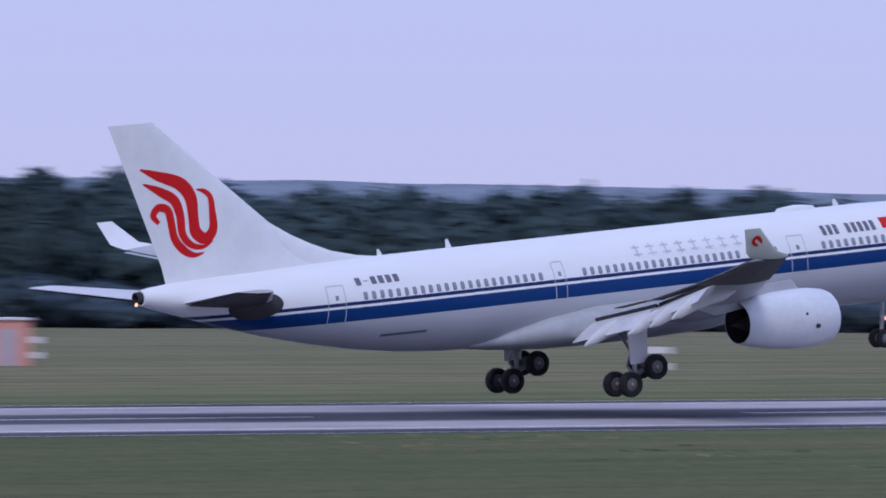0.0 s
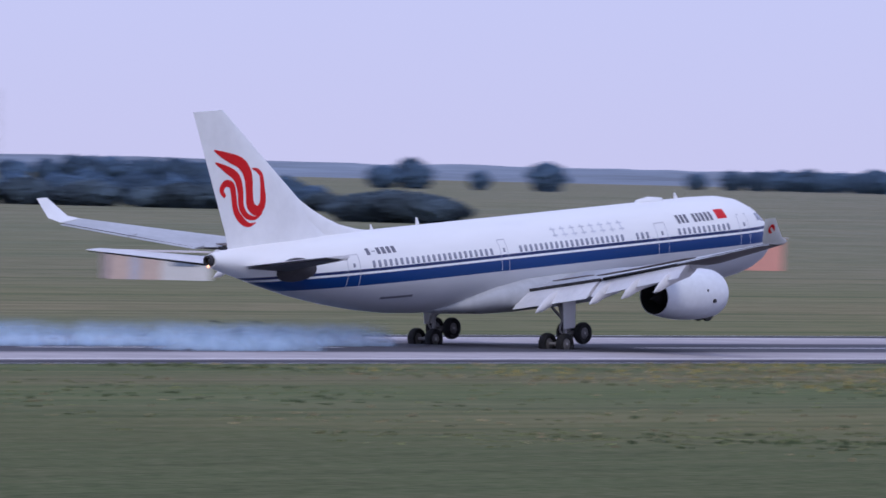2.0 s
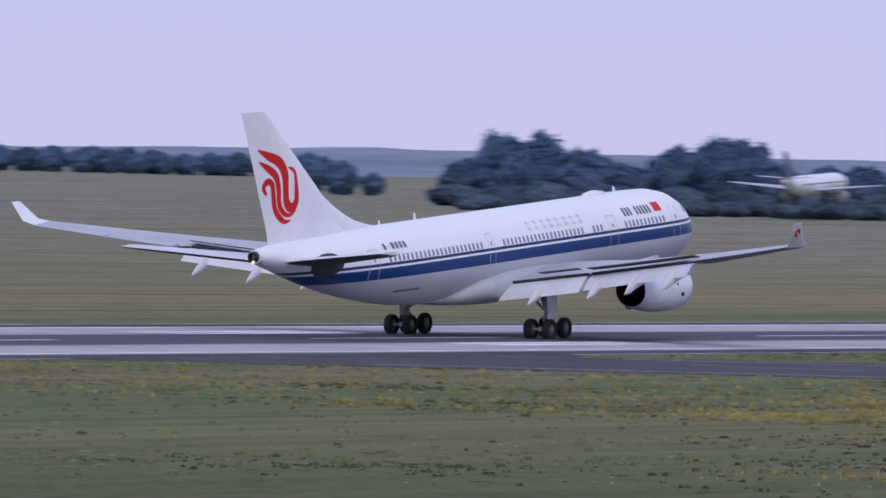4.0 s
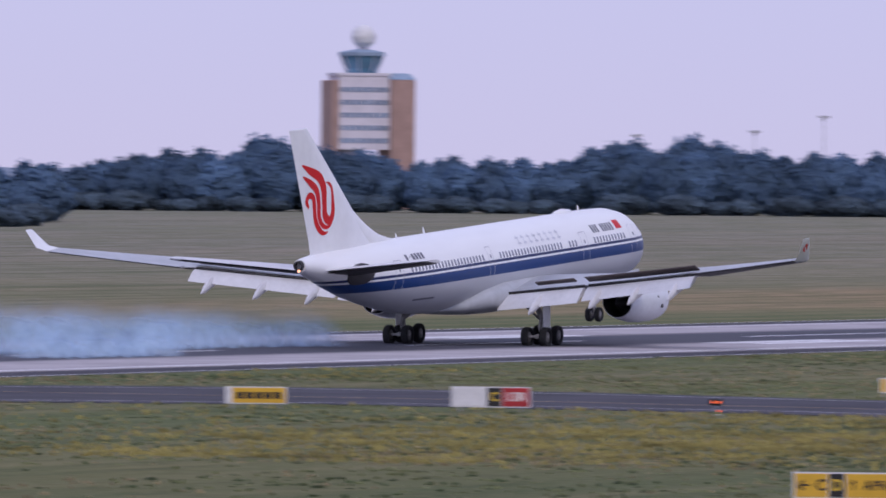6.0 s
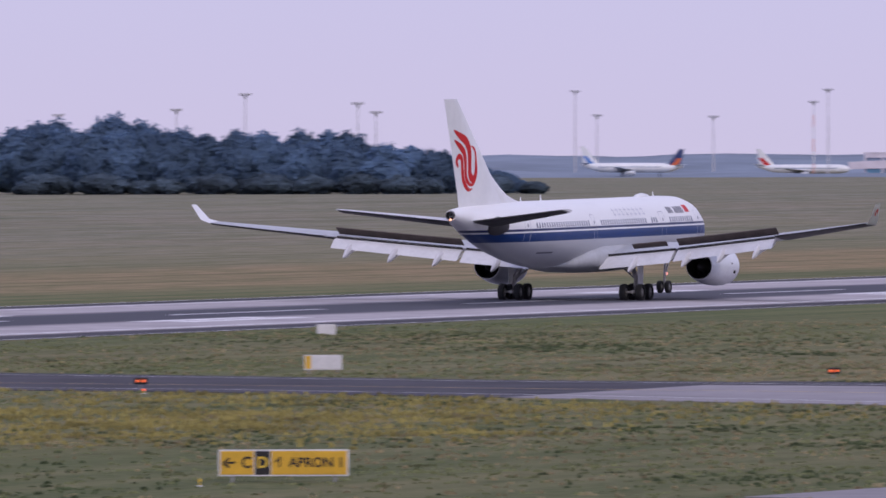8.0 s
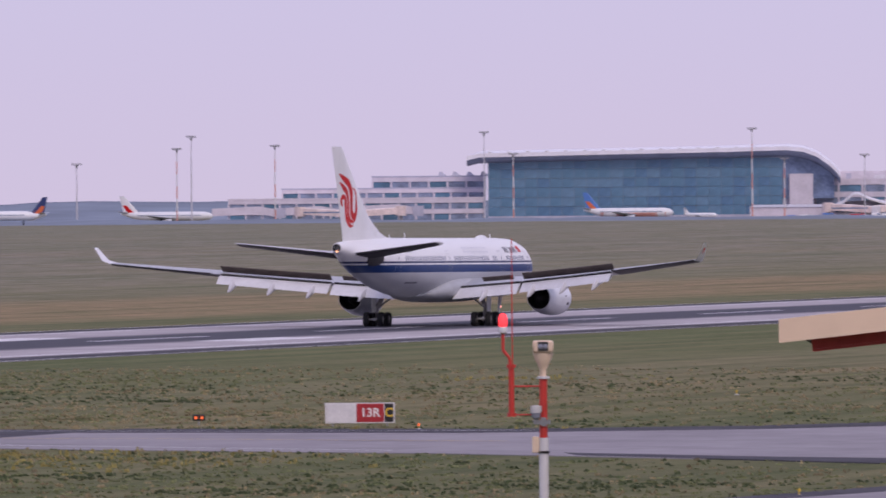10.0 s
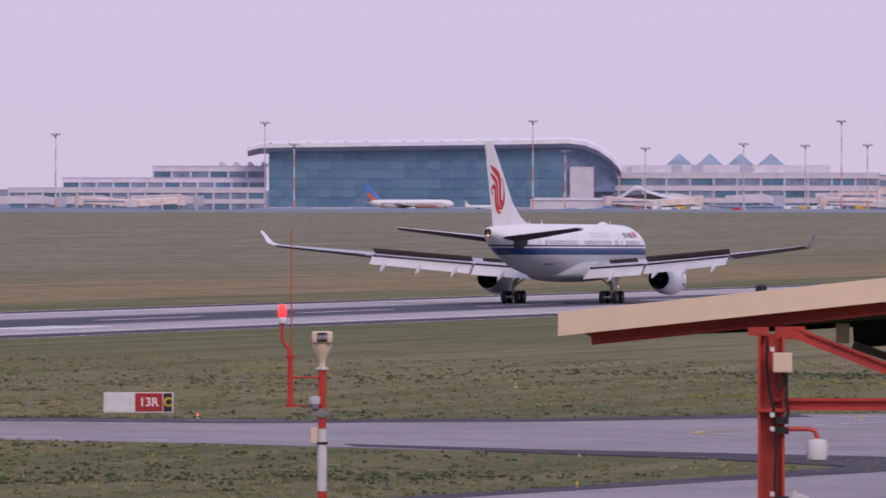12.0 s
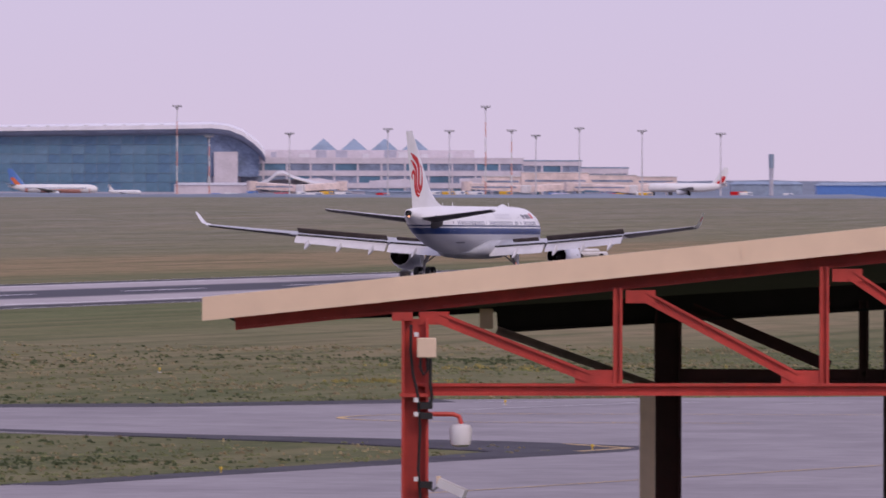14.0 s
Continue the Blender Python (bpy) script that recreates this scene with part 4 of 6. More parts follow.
def belt(tops, r, rows, step, group, eye=(0, 0), base=None, low=0):
    """Trees along an arc; tops: (heading, height) pairs that give the uneven skyline."""
    hs, ts = zip(*tops)
    for k in range(rows):
        a = hs[0] + random.uniform(0, .1)
        while a < hs[-1]:
            top = float(np.interp(a, hs, ts))
            if top > 1.5:
                p = place(a, r + k * 16 + random.uniform(-6, 6)) + Vector((*eye, 0))
                tree(p, top * random.uniform(.9, 1.12) * (1 if k else .92), group)
                if low and k == 0:
                    for _ in range(low):
                        bush(place(a + random.uniform(-.1, .1), r - 9 + random.uniform(-4, 2)) + Vector((*eye, 0)), random.uniform(3, 5.5), group + " edge")
            a += math.degrees(step * random.uniform(.7, 1.25) / r)


random.seed(5)
belt([(62.75, 6), (63.0, 11), (63.3, 14), (63.8, 15), (64.1, 18), (64.4, 14), (64.8, 12), (65.2, 12.5), (65.6, 14), (66.0, 17), (66.26, 19), (66.6, 15), (67.0, 15.5), (67.4, 14.5), (67.8, 12.5), (68.2, 10), (68.5, 5), (68.62, 3)],
     2500, 2, 7.5, "woodland before the control tower", low=1)
belt([(59.85, 3), (59.95, 11), (60.2, 16), (60.5, 14), (60.75, 11), (60.95, 6), (61.08, 12), (61.3, 16), (61.5, 16), (61.65, 10), (61.9, 9), (62.3, 10), (62.6, 12), (62.9, 12)],
     2040, 2, 8.0, "tree groups beyond the meadow", low=2)
belt([(58.75, 3), (58.85, 7), (59.0, 9.5), (59.25, 9), (59.4, 4)], 2300, 1, 8, "far copse")
belt([(32.5, 13), (35, 12.5), (37.5, 11.5), (39.1, 11), (39.4, 3)], 960, 4, 6.5, "dark wood behind the grass", eye=(-12, -155), low=3)
belt([(39.3, 6), (40.5, 8), (41.5, 7), (43.5, 7), (44.4, 2)], 2300, 2, 9, "far wood", eye=(-22, -145))
belt([(45.2, 4), (45.8, 6), (46.2, 5.5), (46.35, 2)], 1600, 2, 6, "bushes on the field", eye=(-40, -118), low=1)
belt([(46.8, 3), (47.0, 7.5), (48.0, 7), (48.7, 6.5), (49.6, 6), (49.9, 2)], 1950, 2, 8, "field copse", eye=(-42, -112), low=1)
belt([(47.9, 4), (48.2, 6), (48.6, 7.5), (49.2, 7.5), (49.5, 5)], 3000, 2, 10, "far wood", eye=(-42, -112))
belt([(50.36, 6), (50.42, 9), (50.6, 9), (50.64, 6)], 3000, 2, 8, "three far tree groups", eye=(-45, -102))
belt([(50.86, 5), (50.93, 7), (50.98, 5)], 3000, 1, 8, "three far tree groups", eye=(-45, -102))
belt([(51.2, 6), (51.28, 8.5), (51.36, 8.5), (51.4, 6)], 3000, 2, 8, "three far tree groups", eye=(-45, -102))
belt([(52.3, 6), (53.5, 9), (55.0, 8), (56.5, 9), (58.2, 7)], 3600, 2, 11, "far wood", eye=(-40, -80))
for k in range(26):
    bush(place(50.25 + k * .018 + random.uniform(-.01, .01), 1750 + random.uniform(-25, 25)) + Vector((-45, -102, 0)), random.uniform(3, 5.5), "bushes on the field")
for k in range(60):
    bush(place(60.0 + k * .045 + random.uniform(-.02, .02), 1930 + random.uniform(-30, 30)), random.uniform(2, 3.8), "hedge beyond the meadow")


def make_hills():
    for name, r, prof, label in (("hill_far", 4700, ((28, 15), (34, 17), (37, 15), (38.5, 13.5), (41, 9), (44, 7), (48, 6), (52, 5.5), (56, 7), (59, 11), (62, 11), (64, 10), (68, 8), (70.2, 9), (78, 6), (90, 5)), "low blue wooded hills on the horizon"),
                                 ("hill_near", 4200, ((28, 6), (40, 5), (43, 2.5), (46, 2.5), (50, 1.5), (57, 1.5), (60, 4), (63, 3), (72, 1), (90, 1)), "lower wooded rise before the hills")):
        bm = bmesh.new()
        h, z = zip(*prof)
        rows = []
        for i in range(420):
            a = 28 + i * 0.15
            top = float(np.interp(a, h, z)) + 1.3 * noise.noise(Vector((a * 1.7, r, 0))) + 0.7 * noise.noise(Vector((a * 9, r, 4)))
            p = place(a, r)
            q = place(a, r - 180)
            b = place(a, r + 60)
            rows.append([(q.x, q.y, ground_z(q.x, q.y) - .5), (p.x, p.y, ground_z(p.x, p.y) + max(top, 0.3) * .8), (b.x, b.y, ground_z(b.x, b.y) + max(top, .3)), (b.x * 1.006, b.y * 1.006, -3)])
        rings(bm, rows, close=False, caps=False)
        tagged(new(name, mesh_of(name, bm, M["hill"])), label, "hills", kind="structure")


make_hills()

# ---- grass tufts and flowers in the foreground ----
def make_tufts():
    rnd = random.Random(3)
    # name, count, colour, height, half width, number of clusters, cluster size
    for name, count, cols, hs, ws, nc, cs, label in (("grass", 20000, (0.29, 0.31, 0.14), (.03, .12), (.06, .2), 150, 20, "short meadow grass in tufts"),
                                                     ("straw_grass", 12000, (0.46, 0.38, 0.21), (.04, .16), (.05, .15), 80, 18, "dry straw-coloured grass stalks"),
                                                     ("weeds", 7000, (0.13, 0.165, 0.075), (.04, .15), (.06, .2), 60, 13, "dark green low weeds in the grass"),
                                                     ("yellow_flowers", 6500, (0.50, 0.42, 0.14), (.08, .24), (.05, .13), 90, 9, "yellow flowering weeds in the grass")):
        co, fa = [], []
        centres = [(rnd.uniform(295, 700), rnd.uniform(85, 280), rnd.uniform(.3, 1) * cs) for _ in range(nc)]
        if name == "yellow_flowers":
            centres = [(rnd.uniform(395, 510), rnd.gauss(194, 13), r) if k % 7 else (x, y, r) for k, (x, y, r) in enumerate(centres)]
        n = 0
        while n < count:
            if rnd.random() < .8:
                cx, cy, r = rnd.choice(centres)
                x, y = cx + rnd.gauss(0, r * .7), cy + rnd.gauss(0, r * .7)
            elif name == "yellow_flowers":
                x, y = rnd.uniform(395, 520), rnd.uniform(160, 272)
            else:
                x, y = rnd.uniform(295, 700), rnd.uniform(85, 280)
            n += 1
            if not (285 < x < 720 and 80 < y < 279.5) or inside(x, y, TAXI_FAR) or inside(x, y, TAXI_NEAR):
                continue
            if x < 390 and y > 185 and rnd.random() < .85:
                continue
            h = rnd.uniform(*hs)
            w = rnd.uniform(*ws)
            for _ in range(3):
                a = rnd.uniform(0, 6.28)
                dx, dy = math.cos(a) * w, math.sin(a) * w
                ox, oy = rnd.gauss(0, w), rnd.gauss(0, w)
                k = len(co)
                co += [(x + ox - dx, y + oy - dy, -.02), (x + ox + dx, y + oy + dy, -.02), (x + ox + dx * .8 + rnd.gauss(0, .05), y + oy + dy * .5, h * rnd.uniform(.4, 1)), (x + ox - dx * .3 + rnd.gauss(0, .05), y + oy, h)]
                fa.append((k, k + 1, k + 2, k + 3))
        me = bpy.data.meshes.new(name)
        me.from_pydata(co, [], fa)
        blades = mat(name + "_blades", cols, 0.95, vary=0.25, scale=5)
        leafy(blades)
        me.materials.append(blades)
        tagged(new(name, me), label, "grass", kind="stuff")


make_tufts()

# ---- airfield signs and small fixtures ----
M["sign_white"] = mat("sign_white_panel", (0.72, 0.70, 0.70), 0.5, vary=0.06)
M["sign_yellow"] = mat("sign_yellow_panel", (0.72, 0.42, 0.03), 0.45, vary=0.06)
M["sign_red"] = mat("sign_red_panel", (0.42, 0.02, 0.025), 0.45, vary=0.06)
M["sign_black"] = mat("sign_black_panel", (0.015, 0.013, 0.013), 0.5, vary=0.1)
M["letter_white"] = mat("sign_white_letters", (0.8, 0.75, 0.72), 0.5, vary=0.03)
M["letter_yellow"] = mat("sign_yellow_letters", (0.75, 0.5, 0.05), 0.5, vary=0.03)
M["galv"] = mat("galvanised_steel", (0.4, 0.4, 0.4), 0.5, 0.6, vary=0.15)
M["beige"] = mat("beige_paint", (0.82, 0.63, 0.46), 0.55, vary=0.05, scale=0.8)
M["orange"] = glow("orange_lamp_glow", (1.0, 0.16, 0.04), 0.9)
M["red_glow"] = glow("red_lamp_glow", (1.0, 0.05, 0.06), 1.15)


def lettering(text, size, material, parent, at, name="lettering"):
    cu = bpy.data.curves.new(name, "FONT")
    cu.body, cu.size, cu.extrude, cu.align_x, cu.align_y = text, size, 0.004, "CENTER", "CENTER"
    cu.offset = size * 0.025
    tmp = bpy.data.objects.new(name, cu)
    scene.collection.objects.link(tmp)
    dg = bpy.context.evaluated_depsgraph_get()
    me = bpy.data.meshes.new_from_object(tmp.evaluated_get(dg))
    bpy.data.objects.remove(tmp)
    bpy.data.curves.remove(cu)
    me.materials.clear()
    me.materials.append(material)
    ob = new(name, me)
    ob.parent = parent
    ob.matrix_basis = at
    return ob


def sign(x, y, panels, height, label, lift=.28, turn=0, group="airfield signs"):
    """panels: (width, material, text, letter material); the face looks at the camera's post."""
    face = math.degrees(math.atan2(-x, y)) + turn
    s = empty("airfield_sign", label, "sign", group, pose(x, y, 0.0, 0, 0, face))
    total = sum(p[0] for p in panels)
    u = -total / 2
    for w, m, text, lm in panels:
        part("panel", boxed(u + .02, u + w - .02, -.12, .12, lift, lift + height, bevel=.02), M[m], s, smooth=0)
        if text:
            lettering(text, height * (.56 if len(text) > 5 else .66), M[lm], s, pose(u + w / 2, -.126, lift + height * .5, 90, 0, 0))
        u += w
    part("frame", boxed(-total / 2 - .05, total / 2 + .05, -.1, .1, lift - .05, lift + height + .05), M["sign_white"], s, "pale metal frame", smooth=0)
    for k in (-.4, .4):
        part("foot", boxed(total * k - .05, total * k + .05, -.05, .05, -.1, lift + .02), M["galv"], s, smooth=0)
    return s


sign(355.8, 149.1, [(1.28, "sign_yellow", "\u2190 C", "sign_black"), (0.60, "sign_black", "D", "letter_yellow"), (2.85, "sign_yellow", "\u2191 APRON 1", "sign_black")], .88, "yellow and black direction sign C, D, APRON 1")
sign(479.9, 234.6, [(.3, "sign_white", "", ""), (2.75, "sign_yellow", "", "")], .78, "yellow direction sign with a white end")
s_bar = sign(482.0, 222.3, [(1.75, "sign_white", "", ""), (.78, "sign_black", "C", "letter_yellow"), (1.4, "sign_red", "13R", "letter_white")], .95, "red and black runway holding sign with a white back panel")
sign(523.6, 178.5, [(1.6, "sign_white", "", ""), (1.5, "sign_red", "13R", "letter_white"), (.5, "sign_black", "C", "letter_yellow")], .98, "red and black runway holding sign with a white back panel")
sign(531.6, 220.4, [(.35, "sign_yellow", "", ""), (1.65, "sign_white", "", "")], .72, "white sign seen from its back")
sign(647, 268, [(1.15, "sign_white", "", "")], .6, "small white marker board at the runway's edge", .05)
for x, y in ((479.9, 234.6),):
    face = math.degrees(math.atan2(-x, y))
    s = empty("sign_text_bars", "unreadable dark writing as bars on a yellow sign", "marking", at=pose(x, y, 0, 0, 0, face))
    for k in range(5):
        part("bar", boxed(-1.0 + k * .48, -.62 + k * .48, -.135, -.124, .5, .84), M["sign_black"], s, smooth=0)


def guard_light(x, y):
    face = math.degrees(math.atan2(-x, y))
    g = empty("runway_guard_light", "dark box with two lit orange-red guard lamps", "lamp", "runway guard lights", pose(x, y, 0, 0, 0, face))
    part("housing", boxed(-.34, .34, -.1, .12, .22, .56, bevel=.03), M["sign_black"], g, smooth=0)
    for u in (-.16, .16):
        part("lamp", lathe(bmesh.new(), [(-.04, .03), (-.03, .075), (.02, .08)], 12), M["orange"], g, "lit orange lamp", pose(u, -.12, .39, 0, 0, 90))
    part("foot", tube(bmesh.new(), (0, 0, -.1), (0, 0, .25), .05), M["galv"], g)


def edge_light(x, y, c="orange"):
    g = empty("taxiway_light", "small taxiway edge lamp on a short stem", "lamp", "taxiway edge lamps", pose(x, y, 0) @ Matrix.Scale(.62, 4))
    part("stem", tube(bmesh.new(), (0, 0, -.05), (0, 0, .3), .04), M["letter_yellow"], g)
    part("base", lathe(bmesh.new(), [(0, .22), (.06, .2), (.08, .06)], 12, "z"), M["sign_white"], g)
    part("cap", lathe(bmesh.new(), [(.28, .1), (.42, .1), (.48, .03)], 12, "z"), M[c], g)


guard_light(495.8, 215.8)
guard_light(529.8, 189.8)
edge_light(484, 210.5)
edge_light(520, 174)
for x, y in ((443, 113.5), (404, 119), (470, 151), (528, 140), (608, 183), (350, 150)):
    edge_light(x, y, "letter_yellow")


# ---- the camera mast with its obstruction lamp ----
def make_mast():
    k = 200 / 180
    p = place(72.185, 200, EYE_Z * (1 - k))
    m = empty("camera_mast", "red and white banded mast with cameras and a lit red lamp", "mast", at=pose(p.x, p.y, p.z, 0, 0, -72.185) @ Matrix.Scale(k, 4))
    red = mat("mast_red_paint", (0.62, 0.045, 0.03), 0.5, vary=0.08)
    for z0, z1, mm in ((0, 1.5, red), (1.5, 3.2, M["sign_white"]), (3.2, 4.9, red), (4.9, 5.2, M["sign_white"]), (5.2, 6.92, red), (6.92, 8.0, M["sign_white"]), (8.0, 9.05, red)):
        if z0 == 4.9:
            continue
        z0 = 4.9 if z0 == 5.2 else z0
        part("mast_section", tube(bmesh.new(), (0, 0, z0), (0, 0, z1), .068 if z0 > 7.9 else .082, n=16), mm, m)
    part("flange", lathe(bmesh.new(), [(9.02, .06), (9.02, .11), (9.06, .11), (9.06, .06)], 16, "z"), M["sign_white"], m)
    part("camera_cone", lathe(bmesh.new(), [(9.05, .055), (9.17, .055), (9.24, .09), (9.42, .17), (9.47, .17), (9.48, .05)], 18, "z"), M["beige"], m, "beige camera pedestal")
    part("camera_housing", boxed(-.18, .18, -.2, .2, 9.47, 9.68, bevel=.03), M["beige"], m, "beige two-eyed camera housing")
    part("camera_front", boxed(-.09, .09, -.205, -.19, 9.5, 9.66), M["sign_black"], m, smooth=0)
    for u in (-.045, .045):
        part("lens", lathe(bmesh.new(), [(0, .04), (.02, .045), (.03, .02)], 12), M["pane"], m, at=pose(u, -.2, 9.58, 0, 0, -90))
    part("dome_camera", lathe(bmesh.new(), [(8.43, .09), (8.47, .1), (8.55, .1), (8.56, .02)], 16, "z"), M["sign_white"], m, "white dome camera", pose(-.13, -.1, 0))
    part("dome_glass", lathe(bmesh.new(), [(8.31, .02), (8.35, .07), (8.43, .085)], 14, "z"), M["pane"], m, at=pose(-.13, -.1, 0))
    bm = beam(bmesh.new(), (-.18, -.05, 8.27), (.12, -.05, 8.27), .1, .07)
    box(bm, -.05, .05, -.1, .1, 8.2, 8.35)
    part("bracket", bm, M["galv"], m, smooth=0)
    part("box", boxed(-.2, -.08, -.05, .05, 7.74, 8.02, bevel=.01), M["beige"], m, smooth=0)
    part("clamp", lathe(bmesh.new(), [(7.73, .085), (7.73, .1), (7.77, .1), (7.77, .085)], 14, "z"), M["sign_black"], m)
    bm = tube(bmesh.new(), (-.55, 0, 8.4), (-.55, 0, 9.27), .05, n=12)
    part("lamp_tube", bm, red, m, "red tube beside the mast")
    for z in (8.4, 9.24):
        part("collar", lathe(bmesh.new(), [(z - .03, .05), (z - .03, .08), (z + .03, .08), (z + .03, .05)], 14, "z"), red, m, at=pose(-.55, 0, 0))
    bm = bmesh.new()
    for a, b in (((-.57, 0, 9.27), (-.58, 0, 9.38)), ((-.58, 0, 9.38), (-.69, 0, 9.52)), ((-.69, 0, 9.52), (-.69, 0, 9.8))):
        tube(bm, a, b, .028, n=10)
    part("lamp_stem", bm, red, m, "bent red stem of the lamp")
    part("lamp_base", lathe(bmesh.new(), [(9.8, .04), (9.82, .07), (9.9, .075), (9.92, .06)], 14, "z"), M["sign_white"], m, at=pose(-.69, 0, 0))
    part("obstruction_lamp", lathe(bmesh.new(), [(9.92, .06), (9.95, .075), (10.08, .075), (10.14, .05), (10.16, .01)], 18, "z"), M["red_glow"], m, "lit red obstruction lamp", pose(-.69, 0, 0))
    part("antenna_rod", tube(bmesh.new(), (-.53, 0, 9.2), (-.53, 0, 11.45), .012, .008, 6), red, m, "thin red antenna rod")
    for z in (8.4, 8.89):
        part("arm", tube(bmesh.new(), (-.55, 0, z), (0, 0, z), .015, n=8), red, m)


make_mast()


# ---- the steel canopy in the foreground ----
def make_canopy():
    R = 90.0
    az = 74.654
    k = 190 / R
    p = place(az, R * k, EYE_Z * (1 - k))
    foot = EYE_Z * (k - 1) / k - .05
    c = empty("steel_canopy", "red steel canopy with a beige sheet roof edge", "canopy", at=pose(p.x, p.y, p.z, 0, 0, -az) @ Matrix.Scale(k, 4))
    red = mat("canopy_red_paint", (0.54, 0.055, 0.038), 0.5, vary=0.12, scale=0.7)
    # near-black and deep red carry the roof's shade in their colour
    dark = mat("canopy_shade_black", (0.012, 0.008, 0.008), 0.8, vary=0.2)
    shade_red = mat("canopy_shade_red_paint", (0.05, 0.010, 0.009), 0.7, vary=0.2)
    fascia = mat("beige_sheet_metal", (0.88, 0.66, 0.47), 0.5, vary=0.04, scale=1.5)

    def U(x, d=0.0):
        return (x - 735) / 204.9 * (R + d) / R

    def Z(y, d=0.0):
        return EYE_Z + (R + d) * math.tan(radians(-.755 - (y - 550) * .003107))
    x0, x1 = 358, 2600
    sl = (399 - 527) / (1568 - 358)

    def top(x):
        return 527 + (x - 358) * sl
    # roof sheet, falling away from the front edge
    bm = bmesh.new()
    D = 16.0
    a = [(U(x0), 0.02, Z(top(x0) + 2)), (U(x1), 0.02, Z(top(x1) + 2)), (U(x1, D), D, Z(top(x1) + 140, D)), (U(x0 + 420, D), D, Z(top(x0 + 420) + 66, D)), (U(x0 + 60, D), D, Z(top(x0) + 34, D))]
    rings(bm, [a, [(x, y, z - .06) for x, y, z in a]])
    part("roof_sheet", bm, dark, c, "roof sheet with its underside shade coloured in", smooth=0)
    bm = bmesh.new()
    rings(bm, [[(U(x), y, Z(top(x) + h)) for y, h in ((-.03, 0), (.04, 0), (.04, 42), (-.03, 42))] for x in (x0, 700, 1310, 1314, x1)])
    part("roof_fascia", bm, fascia, c, "beige folded sheet along the roof edge", smooth=20)
    bm = boxed(U(1312) - .006, U(1312) + .006, -.04, -.028, Z(top(1312) + 30), Z(top(1312) + 8))
    part("fascia_joint", bm, M["beige"], c, smooth=0)

    def ibeam(name, pa, pb, h, w, mm, label=""):
        bm = bmesh.new()
        pa, pb = Vector(pa), Vector(pb)
        d = (pb - pa).normalized()
        n = Vector((0, 1, 0))
        up = n.cross(d) if abs(d.z) < .9 else Vector((1, 0, 0))
        up = up.normalized()
        if abs(d.z) >= .9:
            n = Vector((0, 1, 0))
        f, t = w / 2, .012
        sec = [(-f, -h / 2), (f, -h / 2), (f, t * 2 - h / 2), (t, t * 2 - h / 2), (t, h / 2 - t * 2), (f, h / 2 - t * 2), (f, h / 2), (-f, h / 2), (-f, h / 2 - t * 2), (-t, h / 2 - t * 2), (-t, t * 2 - h / 2), (-f, t * 2 - h / 2)]
        rings(bm, [[e + n * u + up * v for u, v in sec] for e in (pa, pb)])
        return part(name, bm, mm, c, label, smooth=0)
    # front frame
    ibeam("rafter", (U(415), .42, Z(top(415) + 54)), (U(x1), .42, Z(top(x1) + 54)), .11, .12, red, "red steel rafter under the roof edge")
    ibeam("column", (0, .12, foot), (0, .12, Z(565)), .234, .24, red, "red steel column of I section")
    part("column_plate", boxed(-.13, .13, -.02, .26, Z(703), Z(697)), red, c, smooth=0)
    part("head_plate", boxed(-.2, -.02, .0, .2, Z(568), Z(553)), red, c, smooth=0)
    ibeam("tie_beam", (U(738), .12, Z(690)), (U(x1), .12, Z(690 - (x1 - 735) * .002)), .105, .12, red, "red horizontal tie beam")
    for k in range(4):
        dx = 366 * k
        dy = dx * sl
        ibeam("diagonal", (U(775 + dx), .12, Z(562 + dy)), (U(1045 + dx), .12, Z(668 - dx * .002)), .1, .08, red, "red diagonal strut")
        part("gusset", boxed(U(742 + dx), U(795 + dx), .09, .15, Z(575 + dy), Z(552 + dy)), red, c, smooth=0)
        part("gusset", boxed(U(1018 + dx), U(1090 + dx), .09, .15, Z(682), Z(655)), red, c, smooth=0)
        ibeam("post", (U(1094 + dx), .12, Z(686)), (U(1094 + dx), .12, Z(top(1094 + dx) + 60)), .08, .1, red, "red upright post")
    # rear frame, its shade put into a darkened red
    d = 7.0
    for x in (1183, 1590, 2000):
        ibeam("column", (U(x, d), d + .13, foot), (U(x, d), d + .13, Z(548, d)), .25, .26, shade_red, "rear column in red darkened for shade")
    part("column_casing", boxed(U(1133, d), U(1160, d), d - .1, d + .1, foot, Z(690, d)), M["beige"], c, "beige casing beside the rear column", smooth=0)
    ibeam("tie_beam", (U(1190, d), d + .12, Z(665, d)), (U(2600, d), d + .12, Z(665, d)), .13, .12, shade_red)
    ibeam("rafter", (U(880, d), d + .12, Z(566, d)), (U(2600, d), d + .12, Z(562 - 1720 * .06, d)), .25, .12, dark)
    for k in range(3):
        ibeam("diagonal", (U(1225 + 390 * k, d), d + .12, Z(545 - 30 * k, d)), (U(1470 + 390 * k, d), d + .12, Z(648, d)), .11, .1, shade_red)
        ibeam("post", (U(1530 + 390 * k, d), d + .12, Z(665, d)), (U(1530 + 390 * k, d), d + .12, Z(530 - 30 * k, d)), .09, .1, shade_red)
    ibeam("cross_brace", (U(880), .3, Z(585)), (U(1175, d), d, Z(688, d)), .07, .16, mat("brown_timber", (.13, .09, .07), .8, vary=.2), "brown brace between the frames")
    part("roof_bracket", boxed(U(852), U(876), 2.0, 2.2, Z(588), Z(552)), M["beige"], c, smooth=0)
    # things fixed to the column
    part("junction_box", boxed(U(738), U(772), -.12, .0, Z(633), Z(598), bevel=.008), M["beige"], c, "beige junction box", smooth=0)

